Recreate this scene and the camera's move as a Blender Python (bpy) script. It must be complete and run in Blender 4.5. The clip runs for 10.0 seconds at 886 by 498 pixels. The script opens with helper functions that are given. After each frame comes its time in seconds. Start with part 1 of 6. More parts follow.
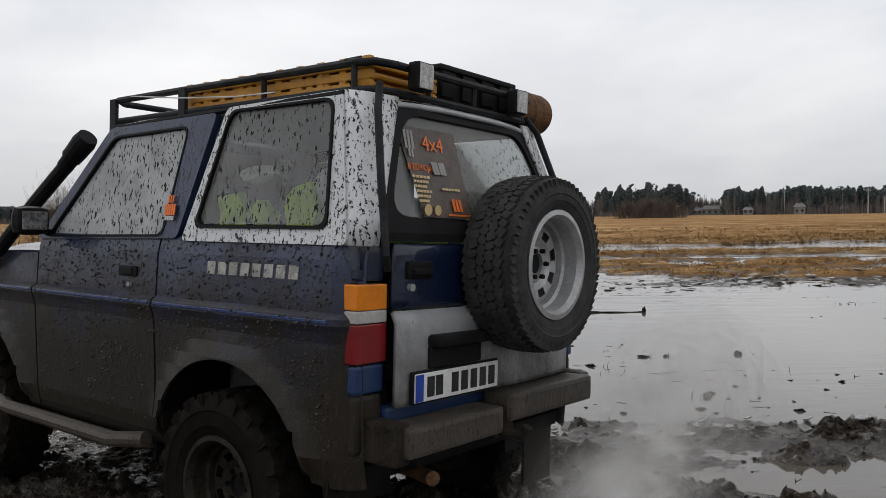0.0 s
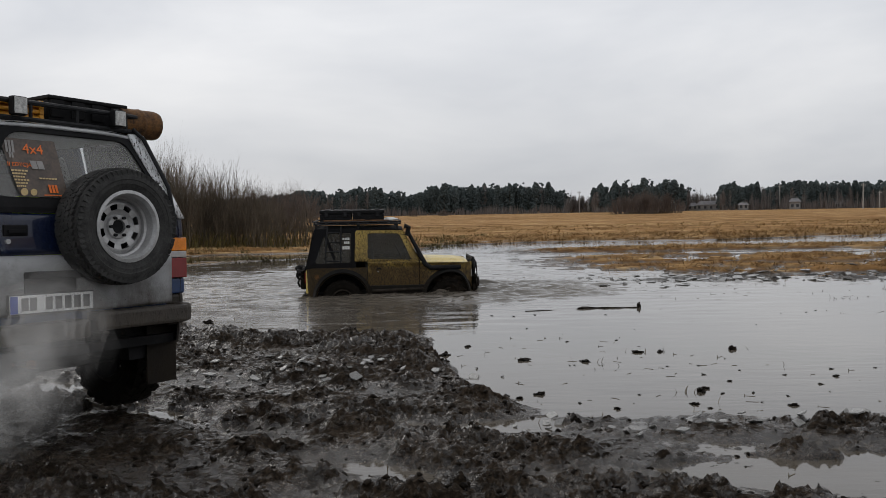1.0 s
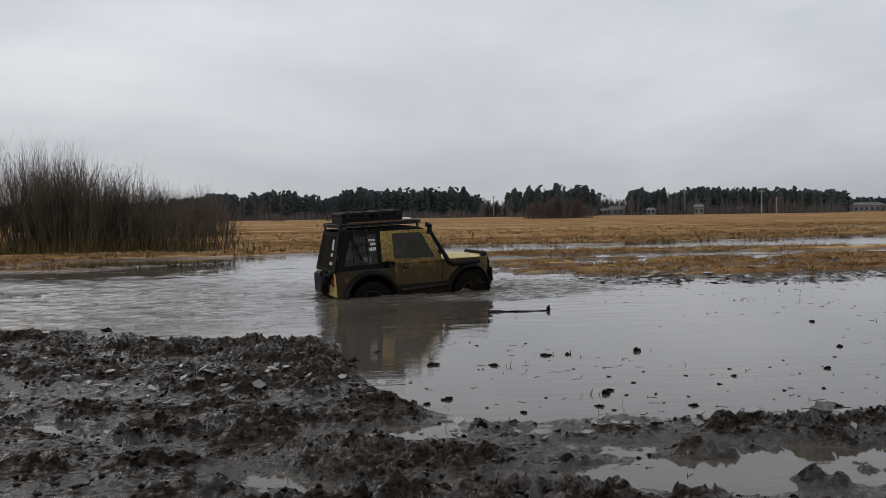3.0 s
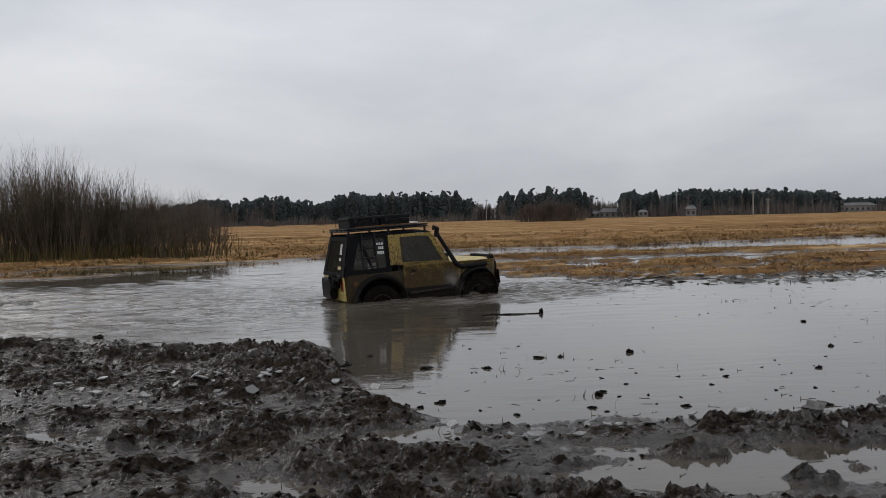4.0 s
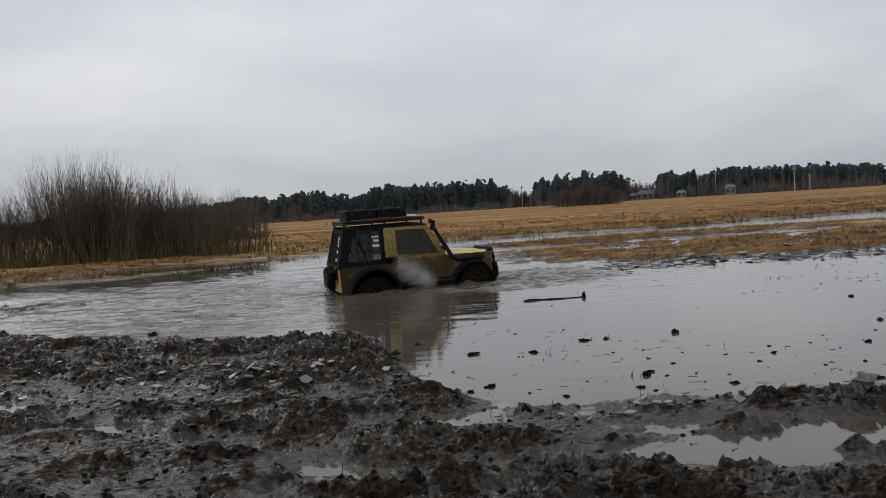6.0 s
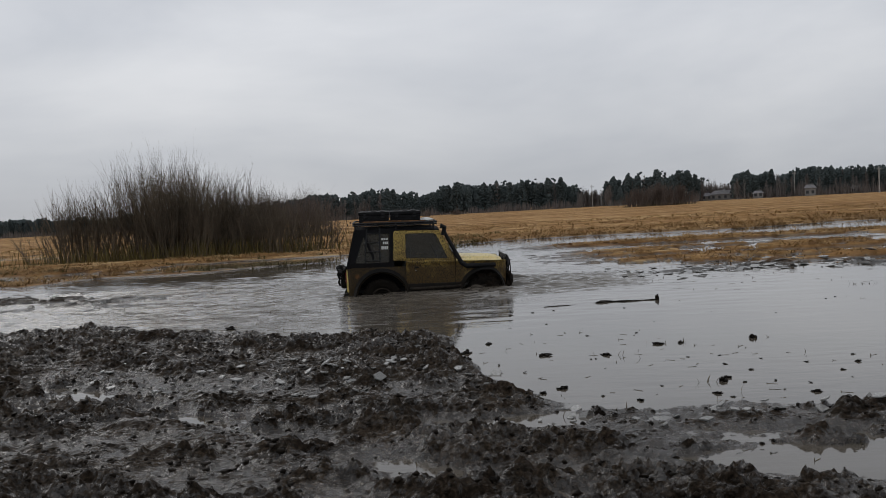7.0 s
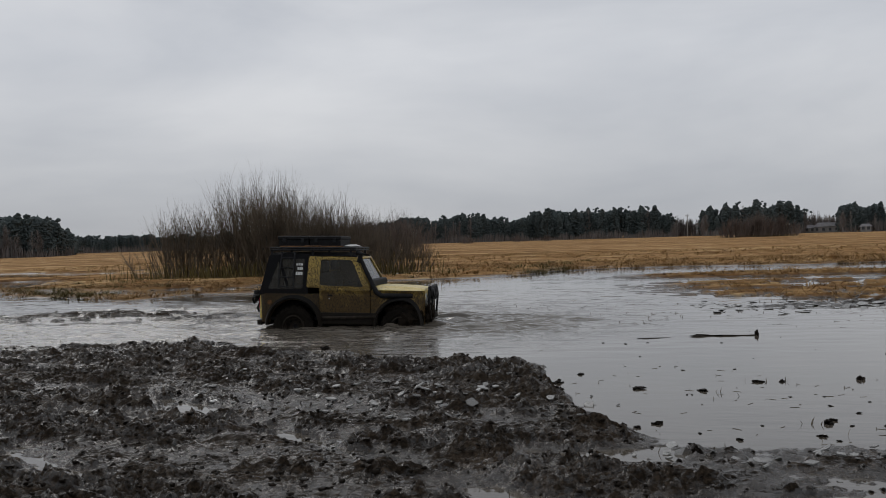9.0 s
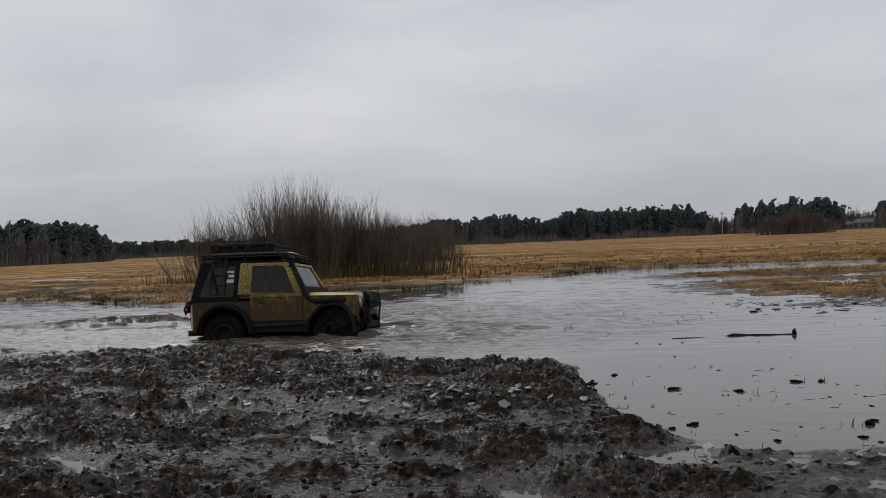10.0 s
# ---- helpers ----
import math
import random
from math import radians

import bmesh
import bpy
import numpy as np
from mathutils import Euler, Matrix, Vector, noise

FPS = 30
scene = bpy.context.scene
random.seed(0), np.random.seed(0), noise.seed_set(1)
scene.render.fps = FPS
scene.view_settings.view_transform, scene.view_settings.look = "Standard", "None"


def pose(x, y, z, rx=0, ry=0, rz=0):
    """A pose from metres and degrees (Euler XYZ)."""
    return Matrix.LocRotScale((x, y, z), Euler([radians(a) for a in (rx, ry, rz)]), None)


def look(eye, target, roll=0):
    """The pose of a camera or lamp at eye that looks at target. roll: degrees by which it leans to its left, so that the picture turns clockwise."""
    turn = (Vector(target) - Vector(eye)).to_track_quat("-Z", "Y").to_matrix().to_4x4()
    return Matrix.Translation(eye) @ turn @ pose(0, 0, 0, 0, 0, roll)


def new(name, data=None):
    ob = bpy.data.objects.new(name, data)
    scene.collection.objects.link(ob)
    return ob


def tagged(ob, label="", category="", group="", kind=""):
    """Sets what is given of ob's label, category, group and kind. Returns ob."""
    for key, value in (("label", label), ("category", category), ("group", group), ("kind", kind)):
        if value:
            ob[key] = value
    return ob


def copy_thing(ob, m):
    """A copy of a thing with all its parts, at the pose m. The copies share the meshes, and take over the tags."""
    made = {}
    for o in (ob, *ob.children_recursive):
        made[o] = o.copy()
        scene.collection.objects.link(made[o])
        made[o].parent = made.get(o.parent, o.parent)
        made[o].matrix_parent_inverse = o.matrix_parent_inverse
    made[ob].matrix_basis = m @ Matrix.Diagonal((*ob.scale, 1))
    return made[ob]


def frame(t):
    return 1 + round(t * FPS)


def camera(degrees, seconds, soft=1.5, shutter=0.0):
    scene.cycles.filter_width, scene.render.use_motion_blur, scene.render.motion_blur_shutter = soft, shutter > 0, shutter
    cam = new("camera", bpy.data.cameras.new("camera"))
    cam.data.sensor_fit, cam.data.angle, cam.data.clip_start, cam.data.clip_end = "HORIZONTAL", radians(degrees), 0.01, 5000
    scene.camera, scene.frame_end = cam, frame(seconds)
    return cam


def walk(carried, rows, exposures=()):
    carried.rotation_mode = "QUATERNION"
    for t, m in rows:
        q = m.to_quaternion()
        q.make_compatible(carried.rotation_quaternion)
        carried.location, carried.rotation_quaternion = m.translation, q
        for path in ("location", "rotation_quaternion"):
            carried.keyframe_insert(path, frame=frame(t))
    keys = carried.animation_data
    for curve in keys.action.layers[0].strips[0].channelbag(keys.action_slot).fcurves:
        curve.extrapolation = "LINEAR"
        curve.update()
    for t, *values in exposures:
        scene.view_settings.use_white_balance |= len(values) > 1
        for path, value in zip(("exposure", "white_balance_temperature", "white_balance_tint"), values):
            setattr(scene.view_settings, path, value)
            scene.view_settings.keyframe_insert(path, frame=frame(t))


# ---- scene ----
cam = camera(56.8, 10.0, soft=0.7)
PATH = [
    (0, pose(-0.013, 0.008, 1.474, 87.68, 0.75, 0.00)),
    (0.5, pose(-0.006, 0.022, 1.466, 87.44, 0.75, -0.12)),
    (1, pose(0.014, 0.037, 1.467, 87.44, 1.02, -0.28)),
    (1.5, pose(0.048, 0.048, 1.468, 87.42, 1.01, -1.80)),
    (2, pose(0.055, 0.080, 1.455, 87.42, 1.10, -3.20)),
    (2.5, pose(0.071, 0.104, 1.455, 87.45, 1.03, -4.80)),
    (3, pose(0.088, 0.120, 1.462, 87.63, 0.84, -6.16)),
    (4.3, pose(0.102, 0.093, 1.453, 88.00, 1.87, -7.20)),
    (4.5, pose(0.109, 0.068, 1.446, 87.90, 3.13, -9.48)),
    (5, pose(0.100, 0.022, 1.427, 87.13, 4.07, -11.63)),
    (5.5, pose(0.057, -0.002, 1.435, 87.02, 4.11, -7.92)),
    (6, pose(0.023, -0.002, 1.453, 87.24, 3.55, -4.17)),
    (6.2, pose(0.004, -0.026, 1.466, 87.22, 3.39, -2.64)),
    (7.5, pose(-0.033, -0.047, 1.475, 87.77, 2.81, 1.71)),
    (8, pose(-0.053, -0.088, 1.482, 88.38, 2.40, 3.19)),
    (8.5, pose(-0.059, -0.076, 1.486, 88.87, 1.94, 4.65)),
    (9, pose(-0.076, -0.106, 1.500, 89.40, 1.63, 6.90)),
    (9.5, pose(-0.068, -0.083, 1.503, 89.57, 2.73, 7.83)),
    (10, pose(-0.065, -0.092, 1.501, 89.58, 2.36, 9.12)),
]
walk(cam, PATH, exposures=[(0, 0.36, 6700, 10), (1.0, 0.20, 6650, 10), (2.0, 0.0, 6500, 10), (6.0, 0.0, 6500, 10), (8.5, -0.14, 6500, 10), (10.0, -0.16, 6500, 10)])

# ---- sky and light: a closed grey cloud cover with a weak, very soft sun ----
world = bpy.data.worlds.new("overcast_sky")
scene.world = world
world.use_nodes = True
wt = world.node_tree
wn, wl = wt.nodes, wt.links
SUN_EL, SUN_AZ = 38.0, -35.0
sky = wn.new("ShaderNodeTexSky")
sky.sky_type, sky.sun_disc = "NISHITA", False
sky.sun_elevation, sky.sun_rotation = radians(SUN_EL), radians(SUN_AZ)
coord = wn.new("ShaderNodeTexCoord")
stretch = wn.new("ShaderNodeMapping")
stretch.inputs["Scale"].default_value = (1.0, 1.0, 3.4)
wl.new(coord.outputs["Generated"], stretch.inputs["Vector"])
cloud = wn.new("ShaderNodeTexNoise")
cloud.inputs["Scale"].default_value, cloud.inputs["Detail"].default_value = 1.9, 5.0
cloud.inputs["Roughness"].default_value, cloud.inputs["Distortion"].default_value = 0.52, 0.25
wl.new(stretch.outputs[0], cloud.inputs["Vector"])
ramp = wn.new("ShaderNodeValToRGB")
for e, (p, c) in zip((ramp.color_ramp.elements[0], ramp.color_ramp.elements[1]), ((0.30, (0.52, 0.55, 0.605)), (0.72, (0.775, 0.79, 0.82)))):
    e.position, e.color = p, (*c, 1)
wl.new(cloud.outputs[0], ramp.inputs[0])
split = wn.new("ShaderNodeSeparateXYZ")
wl.new(coord.outputs["Generated"], split.inputs[0])
low = wn.new("ShaderNodeMapRange")
low.inputs["From Min"].default_value, low.inputs["From Max"].default_value = 0.0, 0.22
low.inputs["To Min"].default_value, low.inputs["To Max"].default_value = 0.765, 1.03
wl.new(split.outputs[2], low.inputs["Value"])
grey = wn.new("ShaderNodeVectorMath")
grey.operation = "SCALE"
wl.new(ramp.outputs[0], grey.inputs[0])
wl.new(low.outputs[0], grey.inputs["Scale"])
clear = wn.new("ShaderNodeVectorMath")
clear.operation = "SCALE"
clear.inputs["Scale"].default_value = 0.05
wl.new(sky.outputs[0], clear.inputs[0])
cover = wn.new("ShaderNodeMix")
cover.data_type = "RGBA"
cover.inputs[0].default_value = 0.95
wl.new(clear.outputs[0], cover.inputs[6])
wl.new(grey.outputs[0], cover.inputs[7])
wl.new(cover.outputs[2], wn["Background"].inputs[0])
wn["Background"].inputs[1].default_value = 1.0
scene.cycles.transparent_max_bounces = 48

sun_data = bpy.data.lights.new("sun", "SUN")
sun_data.energy, sun_data.angle, sun_data.color = 0.6, radians(25), (1.0, 0.97, 0.93)
sun = new("sun", sun_data)
az, el = radians(SUN_AZ), radians(SUN_EL)
sun.matrix_world = look((0, 0, 30), (-30 * math.sin(az), -30 * math.cos(az), 30 - 30 * math.tan(el)))


# ---- materials ----
def material(name):
    m = bpy.data.materials.new(name)
    m.use_nodes = True
    return m, m.node_tree.nodes, m.node_tree.links, m.node_tree.nodes["Principled BSDF"]


def noise_node(n, l, scale, detail=4.0, rough=0.55, squash=(1, 1, 1), turn=(0, 0, 0), kind="Object"):
    c = n.new("ShaderNodeTexCoord")
    mp = n.new("ShaderNodeMapping")
    mp.inputs["Scale"].default_value, mp.inputs["Rotation"].default_value = squash, turn
    l.new(c.outputs[kind], mp.inputs[0])
    t = n.new("ShaderNodeTexNoise")
    t.inputs["Scale"].default_value, t.inputs["Detail"].default_value, t.inputs["Roughness"].default_value = scale, detail, rough
    l.new(mp.outputs[0], t.inputs["Vector"])
    return t.outputs[0]


def ramp_node(n, l, source, stops):
    r = n.new("ShaderNodeValToRGB")
    while len(r.color_ramp.elements) < len(stops):
        r.color_ramp.elements.new(0.5)
    for e, (p, c) in zip(r.color_ramp.elements, stops):
        e.position, e.color = p, (*c, 1)
    l.new(source, r.inputs[0])
    return r.outputs[0]


def mix_node(n, l, fac, a, b):
    m = n.new("ShaderNodeMix")
    m.data_type = "RGBA"
    if isinstance(fac, float):
        m.inputs[0].default_value = fac
    else:
        l.new(fac, m.inputs[0])
    for socket, v in ((m.inputs[6], a), (m.inputs[7], b)):
        if isinstance(v, tuple):
            socket.default_value = (*v, 1)
        else:
            l.new(v, socket)
    return m.outputs[2]


def bump_node(n, l, bsdf, height, strength, distance):
    b = n.new("ShaderNodeBump")
    b.inputs["Strength"].default_value, b.inputs["Distance"].default_value = strength, distance
    l.new(height, b.inputs["Height"])
    l.new(b.outputs[0], bsdf.inputs["Normal"])


def surface(name, dark, light, scale, rough=0.6, metal=0.0, bump=0.0, squash=(1, 1, 1), vary=0.0, coat=0.0):
    """Two tones mixed by a coarse and a fine noise, with rough spots and relief."""
    m, n, l, b = material(name)
    coarse, fine = noise_node(n, l, scale, 5, 0.6, squash), noise_node(n, l, scale * 6.3, 3, 0.6, squash)
    mixed = mix_node(n, l, 0.4, coarse, fine)
    tone = ramp_node(n, l, mixed, ((0.36, dark), (0.64, light)))
    if vary:
        info = n.new("ShaderNodeObjectInfo")
        hue = n.new("ShaderNodeHueSaturation")
        mr = n.new("ShaderNodeMapRange")
        mr.inputs["To Min"].default_value, mr.inputs["To Max"].default_value = 1 - vary, 1 + vary
        l.new(info.outputs["Random"], mr.inputs["Value"])
        l.new(mr.outputs[0], hue.inputs["Value"])
        l.new(tone, hue.inputs["Color"])
        tone = hue.outputs[0]
    l.new(tone, b.inputs["Base Color"])
    mr = n.new("ShaderNodeMapRange")
    mr.inputs["To Min"].default_value, mr.inputs["To Max"].default_value = max(0.02, rough - 0.14), min(1, rough + 0.14)
    l.new(fine, mr.inputs["Value"])
    l.new(mr.outputs[0], b.inputs["Roughness"])
    b.inputs["Metallic"].default_value = metal
    if rough >= 0.6:
        b.inputs["Specular IOR Level"].default_value = 0.15
    b.inputs["Coat Weight"].default_value = coat
    if bump:
        bump_node(n, l, b, mixed, 0.8, bump)
    return m


MUD_DARK, MUD_LIGHT = (0.0035, 0.0026, 0.0018), (0.072, 0.053, 0.037)


def splashed(name, paint, paint2, specks, low, high, cover=0.85, rough=0.35, coat=0.4, tone=(0.055, 0.044, 0.034), fleck=(0.030, 0.026, 0.022)):
    """Car paint with mud flung over it: specks everywhere, and a coat that thins out upwards between the heights low and high."""
    m, n, l, b = material(name)
    base = mix_node(n, l, noise_node(n, l, 5, 4), paint, paint2)
    streak = noise_node(n, l, 44, 4, 0.62, (1.5, 1.5, 0.6), (0.5, 0.7, 0.3))
    grain = noise_node(n, l, 120, 2, 0.5)
    both = mix_node(n, l, 0.35, streak, grain)
    spots = ramp_node(n, l, both, ((specks, (0, 0, 0)), (specks + 0.03, (1, 1, 1))))
    c = n.new("ShaderNodeTexCoord")
    s = n.new("ShaderNodeSeparateXYZ")
    l.new(c.outputs["Object"], s.inputs[0])
    up = n.new("ShaderNodeMapRange")
    up.inputs["From Min"].default_value, up.inputs["From Max"].default_value = low, high
    up.inputs["To Min"].default_value, up.inputs["To Max"].default_value = cover, 0.0
    l.new(s.outputs[2], up.inputs["Value"])
    blot = noise_node(n, l, 4.5, 6, 0.65)
    film = n.new("ShaderNodeMath")
    film.operation = "MULTIPLY_ADD"
    l.new(blot, film.inputs[0])
    film.inputs[1].default_value = 1.1
    l.new(up.outputs[0], film.inputs[2])
    film2 = n.new("ShaderNodeMapRange")
    film2.inputs["From Min"].default_value, film2.inputs["From Max"].default_value = 0.62, 1.15
    l.new(film.outputs[0], film2.inputs["Value"])
    mud = mix_node(n, l, noise_node(n, l, 60, 4), (tone[0] * 0.55, tone[1] * 0.55, tone[2] * 0.55), tone)
    coated = mix_node(n, l, film2.outputs[0], base, mud)
    dark = mix_node(n, l, spots, coated, fleck)
    b.inputs["Specular IOR Level"].default_value = 0.26
    l.new(dark, b.inputs["Base Color"])
    worst = n.new("ShaderNodeMath")
    worst.operation = "MAXIMUM"
    l.new(film2.outputs[0], worst.inputs[0])
    l.new(spots, worst.inputs[1])
    r = n.new("ShaderNodeMapRange")
    r.inputs["To Min"].default_value, r.inputs["To Max"].default_value = rough, 0.46
    l.new(worst.outputs[0], r.inputs["Value"])
    l.new(r.outputs[0], b.inputs["Roughness"])
    inv = n.new("ShaderNodeMapRange")
    inv.inputs["To Min"].default_value, inv.inputs["To Max"].default_value = coat, 0.0
    l.new(worst.outputs[0], inv.inputs["Value"])
    l.new(inv.outputs[0], b.inputs["Coat Weight"])
    lump = mix_node(n, l, 0.5, worst.outputs[0], mix_node(n, l, 0.5, grain, streak))
    bump_node(n, l, b, lump, 0.9, 0.009)
    return m


def glass_material(name, tint, specks, film, dust=(0.42, 0.415, 0.40)):
    """Thin window glass, dirty with dried spray and specks of mud."""
    m, n, l, b = material(name)
    out = n["Material Output"]
    clear_, gloss, dirt = n.new("ShaderNodeBsdfTransparent"), n.new("ShaderNodeBsdfGlossy"), n.new("ShaderNodeBsdfDiffuse")
    clear_.inputs[0].default_value = (*tint, 1)
    gloss.inputs["Roughness"].default_value = 0.04
    fres = n.new("ShaderNodeFresnel")
    fres.inputs["IOR"].default_value = 1.55
    a = n.new("ShaderNodeMixShader")
    l.new(fres.outputs[0], a.inputs[0])
    l.new(clear_.outputs[0], a.inputs[1])
    l.new(gloss.outputs[0], a.inputs[2])
    streak = noise_node(n, l, 50, 3, 0.6, (1.5, 1.5, 0.55), (0.5, 0.7, 0.3))
    spots = ramp_node(n, l, streak, ((specks, (0, 0, 0)), (specks + 0.03, (1, 1, 1))))
    l.new(mix_node(n, l, spots, dust, (0.03, 0.027, 0.023)), dirt.inputs[0])
    haze = ramp_node(n, l, noise_node(n, l, 4, 5, 0.6), ((0.3, (film * 0.5,) * 3), (0.7, (film,) * 3)))
    top = n.new("ShaderNodeMath")
    top.operation = "MAXIMUM"
    l.new(spots, top.inputs[0])
    l.new(haze, top.inputs[1])
    c = n.new("ShaderNodeMixShader")
    l.new(top.outputs[0], c.inputs[0])
    l.new(a.outputs[0], c.inputs[1])
    l.new(dirt.outputs[0], c.inputs[2])
    l.new(c.outputs[0], out.inputs[0])
    return m


def plain(name, colour, rough=0.5, metal=0.0):
    return surface(name, tuple(v * 0.8 for v in colour), tuple(min(1, v * 1.12) for v in colour), 14, rough, metal, 0.0008)


def mud_material():
    m, n, l, b = material("wet_mud")
    coarse, mid, fine = noise_node(n, l, 1.3, 6, 0.6), noise_node(n, l, 9, 6, 0.65), noise_node(n, l, 45, 4, 0.6)
    # land: dry straw where the ground stands clear of the water, black mud in the churned ground near the pool
    g = n.new("ShaderNodeAttribute")
    g.attribute_name = "grassy"
    mud = ramp_node(n, l, mix_node(n, l, 0.5, mix_node(n, l, 0.5, coarse, mid), fine), ((0.38, MUD_DARK), (0.50, (0.023, 0.0168, 0.0116)), (0.64, MUD_LIGHT)))
    far = noise_node(n, l, 0.11, 8, 0.65, (0.30, 1.8, 1))
    tuft = noise_node(n, l, 0.9, 8, 0.7, (0.5, 1.5, 1))
    straw = ramp_node(n, l, mix_node(n, l, 0.5, far, tuft), ((0.38, (0.050, 0.027, 0.011)), (0.45, (0.175, 0.088, 0.032)), (0.52, (0.31, 0.175, 0.070)), (0.60, (0.56, 0.39, 0.20))))
    l.new(mix_node(n, l, g.outputs["Fac"], mud, straw), b.inputs["Base Color"])
    # slick films of water lie in the low places between duller crumbs
    where = n.new("ShaderNodeTexCoord")
    level = n.new("ShaderNodeSeparateXYZ")
    l.new(where.outputs["Object"], level.inputs[0])
    high = n.new("ShaderNodeMapRange")
    high.inputs["From Min"].default_value, high.inputs["From Max"].default_value = 0.004, 0.055
    l.new(level.outputs[2], high.inputs["Value"])
    blots = mix_node(n, l, 0.62, noise_node(n, l, 2.6, 5, 0.6, (0.7, 1.5, 1)), noise_node(n, l, 19, 5, 0.7, (0.8, 1.3, 1)))
    patch = mix_node(n, l, 0.14, blots, high.outputs[0])
    wet = n.new("ShaderNodeMapRange")
    wet.inputs["From Min"].default_value, wet.inputs["From Max"].default_value = 0.522, 0.588
    wet.inputs["To Min"].default_value, wet.inputs["To Max"].default_value = 0.10, 0.60
    l.new(patch, wet.inputs["Value"])
    sheen = n.new("ShaderNodeMapRange")
    sheen.inputs["From Min"].default_value, sheen.inputs["From Max"].default_value = 0.522, 0.588
    sheen.inputs["To Min"].default_value, sheen.inputs["To Max"].default_value = 0.60, 0.03
    l.new(patch, sheen.inputs["Value"])
    gloss = n.new("ShaderNodeMix")
    l.new(g.outputs["Fac"], gloss.inputs[0])
    l.new(sheen.outputs[0], gloss.inputs[2])
    gloss.inputs[3].default_value = 0.05
    l.new(gloss.outputs[0], b.inputs["Specular IOR Level"])
    dry = n.new("ShaderNodeMix")
    l.new(g.outputs["Fac"], dry.inputs[0])
    l.new(wet.outputs[0], dry.inputs[2])
    dry.inputs[3].default_value = 0.95
    l.new(dry.outputs[0], b.inputs["Roughness"])
    bump_node(n, l, b, mix_node(n, l, 0.45, mid, mix_node(n, l, 0.4, fine, noise_node(n, l, 120, 3, 0.6))), 1.0, 0.055)
    return m


def water_material(name, middle, reach, least, most):
    """Muddy water: the ripples die away from most to least with the distance from the middle given."""
    m, n, l, b = material(name)
    l.new(ramp_node(n, l, noise_node(n, l, 0.35, 5, 0.6), ((0.35, (0.066, 0.056, 0.044)), (0.7, (0.110, 0.096, 0.078)))), b.inputs["Base Color"])
    b.inputs["Roughness"].default_value = 0.03
    b.inputs["IOR"].default_value = 1.48
    swell = noise_node(n, l, 2.3, 5, 0.58, (0.5, 1.9, 1), (0, 0, 0.15))
    fine = noise_node(n, l, 8, 3, 0.5, (0.5, 1.6, 1))
    c = n.new("ShaderNodeTexCoord")
    away = n.new("ShaderNodeMapping")
    away.inputs["Location"].default_value = (-middle[0] / reach[0], -middle[1] / reach[1], 0)
    away.inputs["Scale"].default_value = (1 / reach[0], 1 / reach[1], 0)
    l.new(c.outputs["Object"], away.inputs[0])
    far = n.new("ShaderNodeVectorMath")
    far.operation = "LENGTH"
    l.new(away.outputs[0], far.inputs[0])
    calm = n.new("ShaderNodeMapRange")
    calm.interpolation_type = "SMOOTHSTEP"
    calm.inputs["From Min"].default_value, calm.inputs["From Max"].default_value = 0.35, 1.0
    calm.inputs["To Min"].default_value, calm.inputs["To Max"].default_value = most, least
    l.new(far.outputs["Value"], calm.inputs["Value"])
    r = n.new("ShaderNodeBump")
    r.inputs["Distance"].default_value = 0.12
    l.new(calm.outputs[0], r.inputs["Strength"])
    l.new(mix_node(n, l, 0.22, swell, fine), r.inputs["Height"])
    l.new(r.outputs[0], b.inputs["Normal"])
    return m


MUD = mud_material()
WATER = water_material("muddy_water", (-7.0, 15.0), (10.0, 7.0), 0.03, 1.0)
WAKE_WATER = water_material("stirred_water", (1.7, 0.0), (5.6, 3.4), 0.10, 0.8)
CLOD = surface("mud_clod", (0.004, 0.003, 0.002), (0.020, 0.0145, 0.010), 14, 0.50, 0, 0.02)
STRAW = surface("dry_grass", (0.16, 0.088, 0.034), (0.48, 0.31, 0.135), 0.7, 0.9, 0, 0.0, vary=0.2)
MOSS = surface("mossy_grass", (0.045, 0.040, 0.014), (0.16, 0.125, 0.048), 1.5, 0.9, 0, 0.0, vary=0.2)
SEDGE = surface("brown_sedge", (0.090, 0.054, 0.024), (0.30, 0.185, 0.080), 1.1, 0.9, 0, 0.0, vary=0.2)
MUD_DROP = surface("mud_drop", (0.008, 0.006, 0.0045), (0.040, 0.032, 0.024), 20, 0.4)
REED = surface("dead_stem", (0.045, 0.034, 0.022), (0.13, 0.10, 0.06), 4, 0.85)
BARK = surface("willow_bark", (0.062, 0.050, 0.038), (0.175, 0.140, 0.102), 0.7, 0.9, 0, 0.0, vary=0.15)
BROWN_TWIG = surface("brown_twig", (0.085, 0.067, 0.058), (0.170, 0.135, 0.116), 0.4, 0.9, 0, 0.0, vary=0.2)
# Brown twigs again, paled with grey for the haze over the distance.
HAZY_TWIG = surface("hazy_bare_twigs", (0.115, 0.100, 0.094), (0.200, 0.178, 0.166), 0.3, 0.9, 0, 0.0, vary=0.2)
PALE_BARK = surface("birch_bark", (0.10, 0.095, 0.09), (0.30, 0.29, 0.27), 1.5, 0.9)
# Needle colour is greyed towards blue to stand in for distance haze.
HAZY_PINE = surface("hazy_pine_needles", (0.054, 0.068, 0.068), (0.082, 0.099, 0.097), 0.20, 0.9, 0, 0.0, vary=0.25)
PINE_BARK = surface("pine_bark", (0.05, 0.035, 0.026), (0.13, 0.085, 0.055), 1.5, 0.9)
ICE = surface("thin_ice", (0.10, 0.097, 0.09), (0.36, 0.355, 0.34), 16, 0.25, 0, 0.004, vary=0.25)
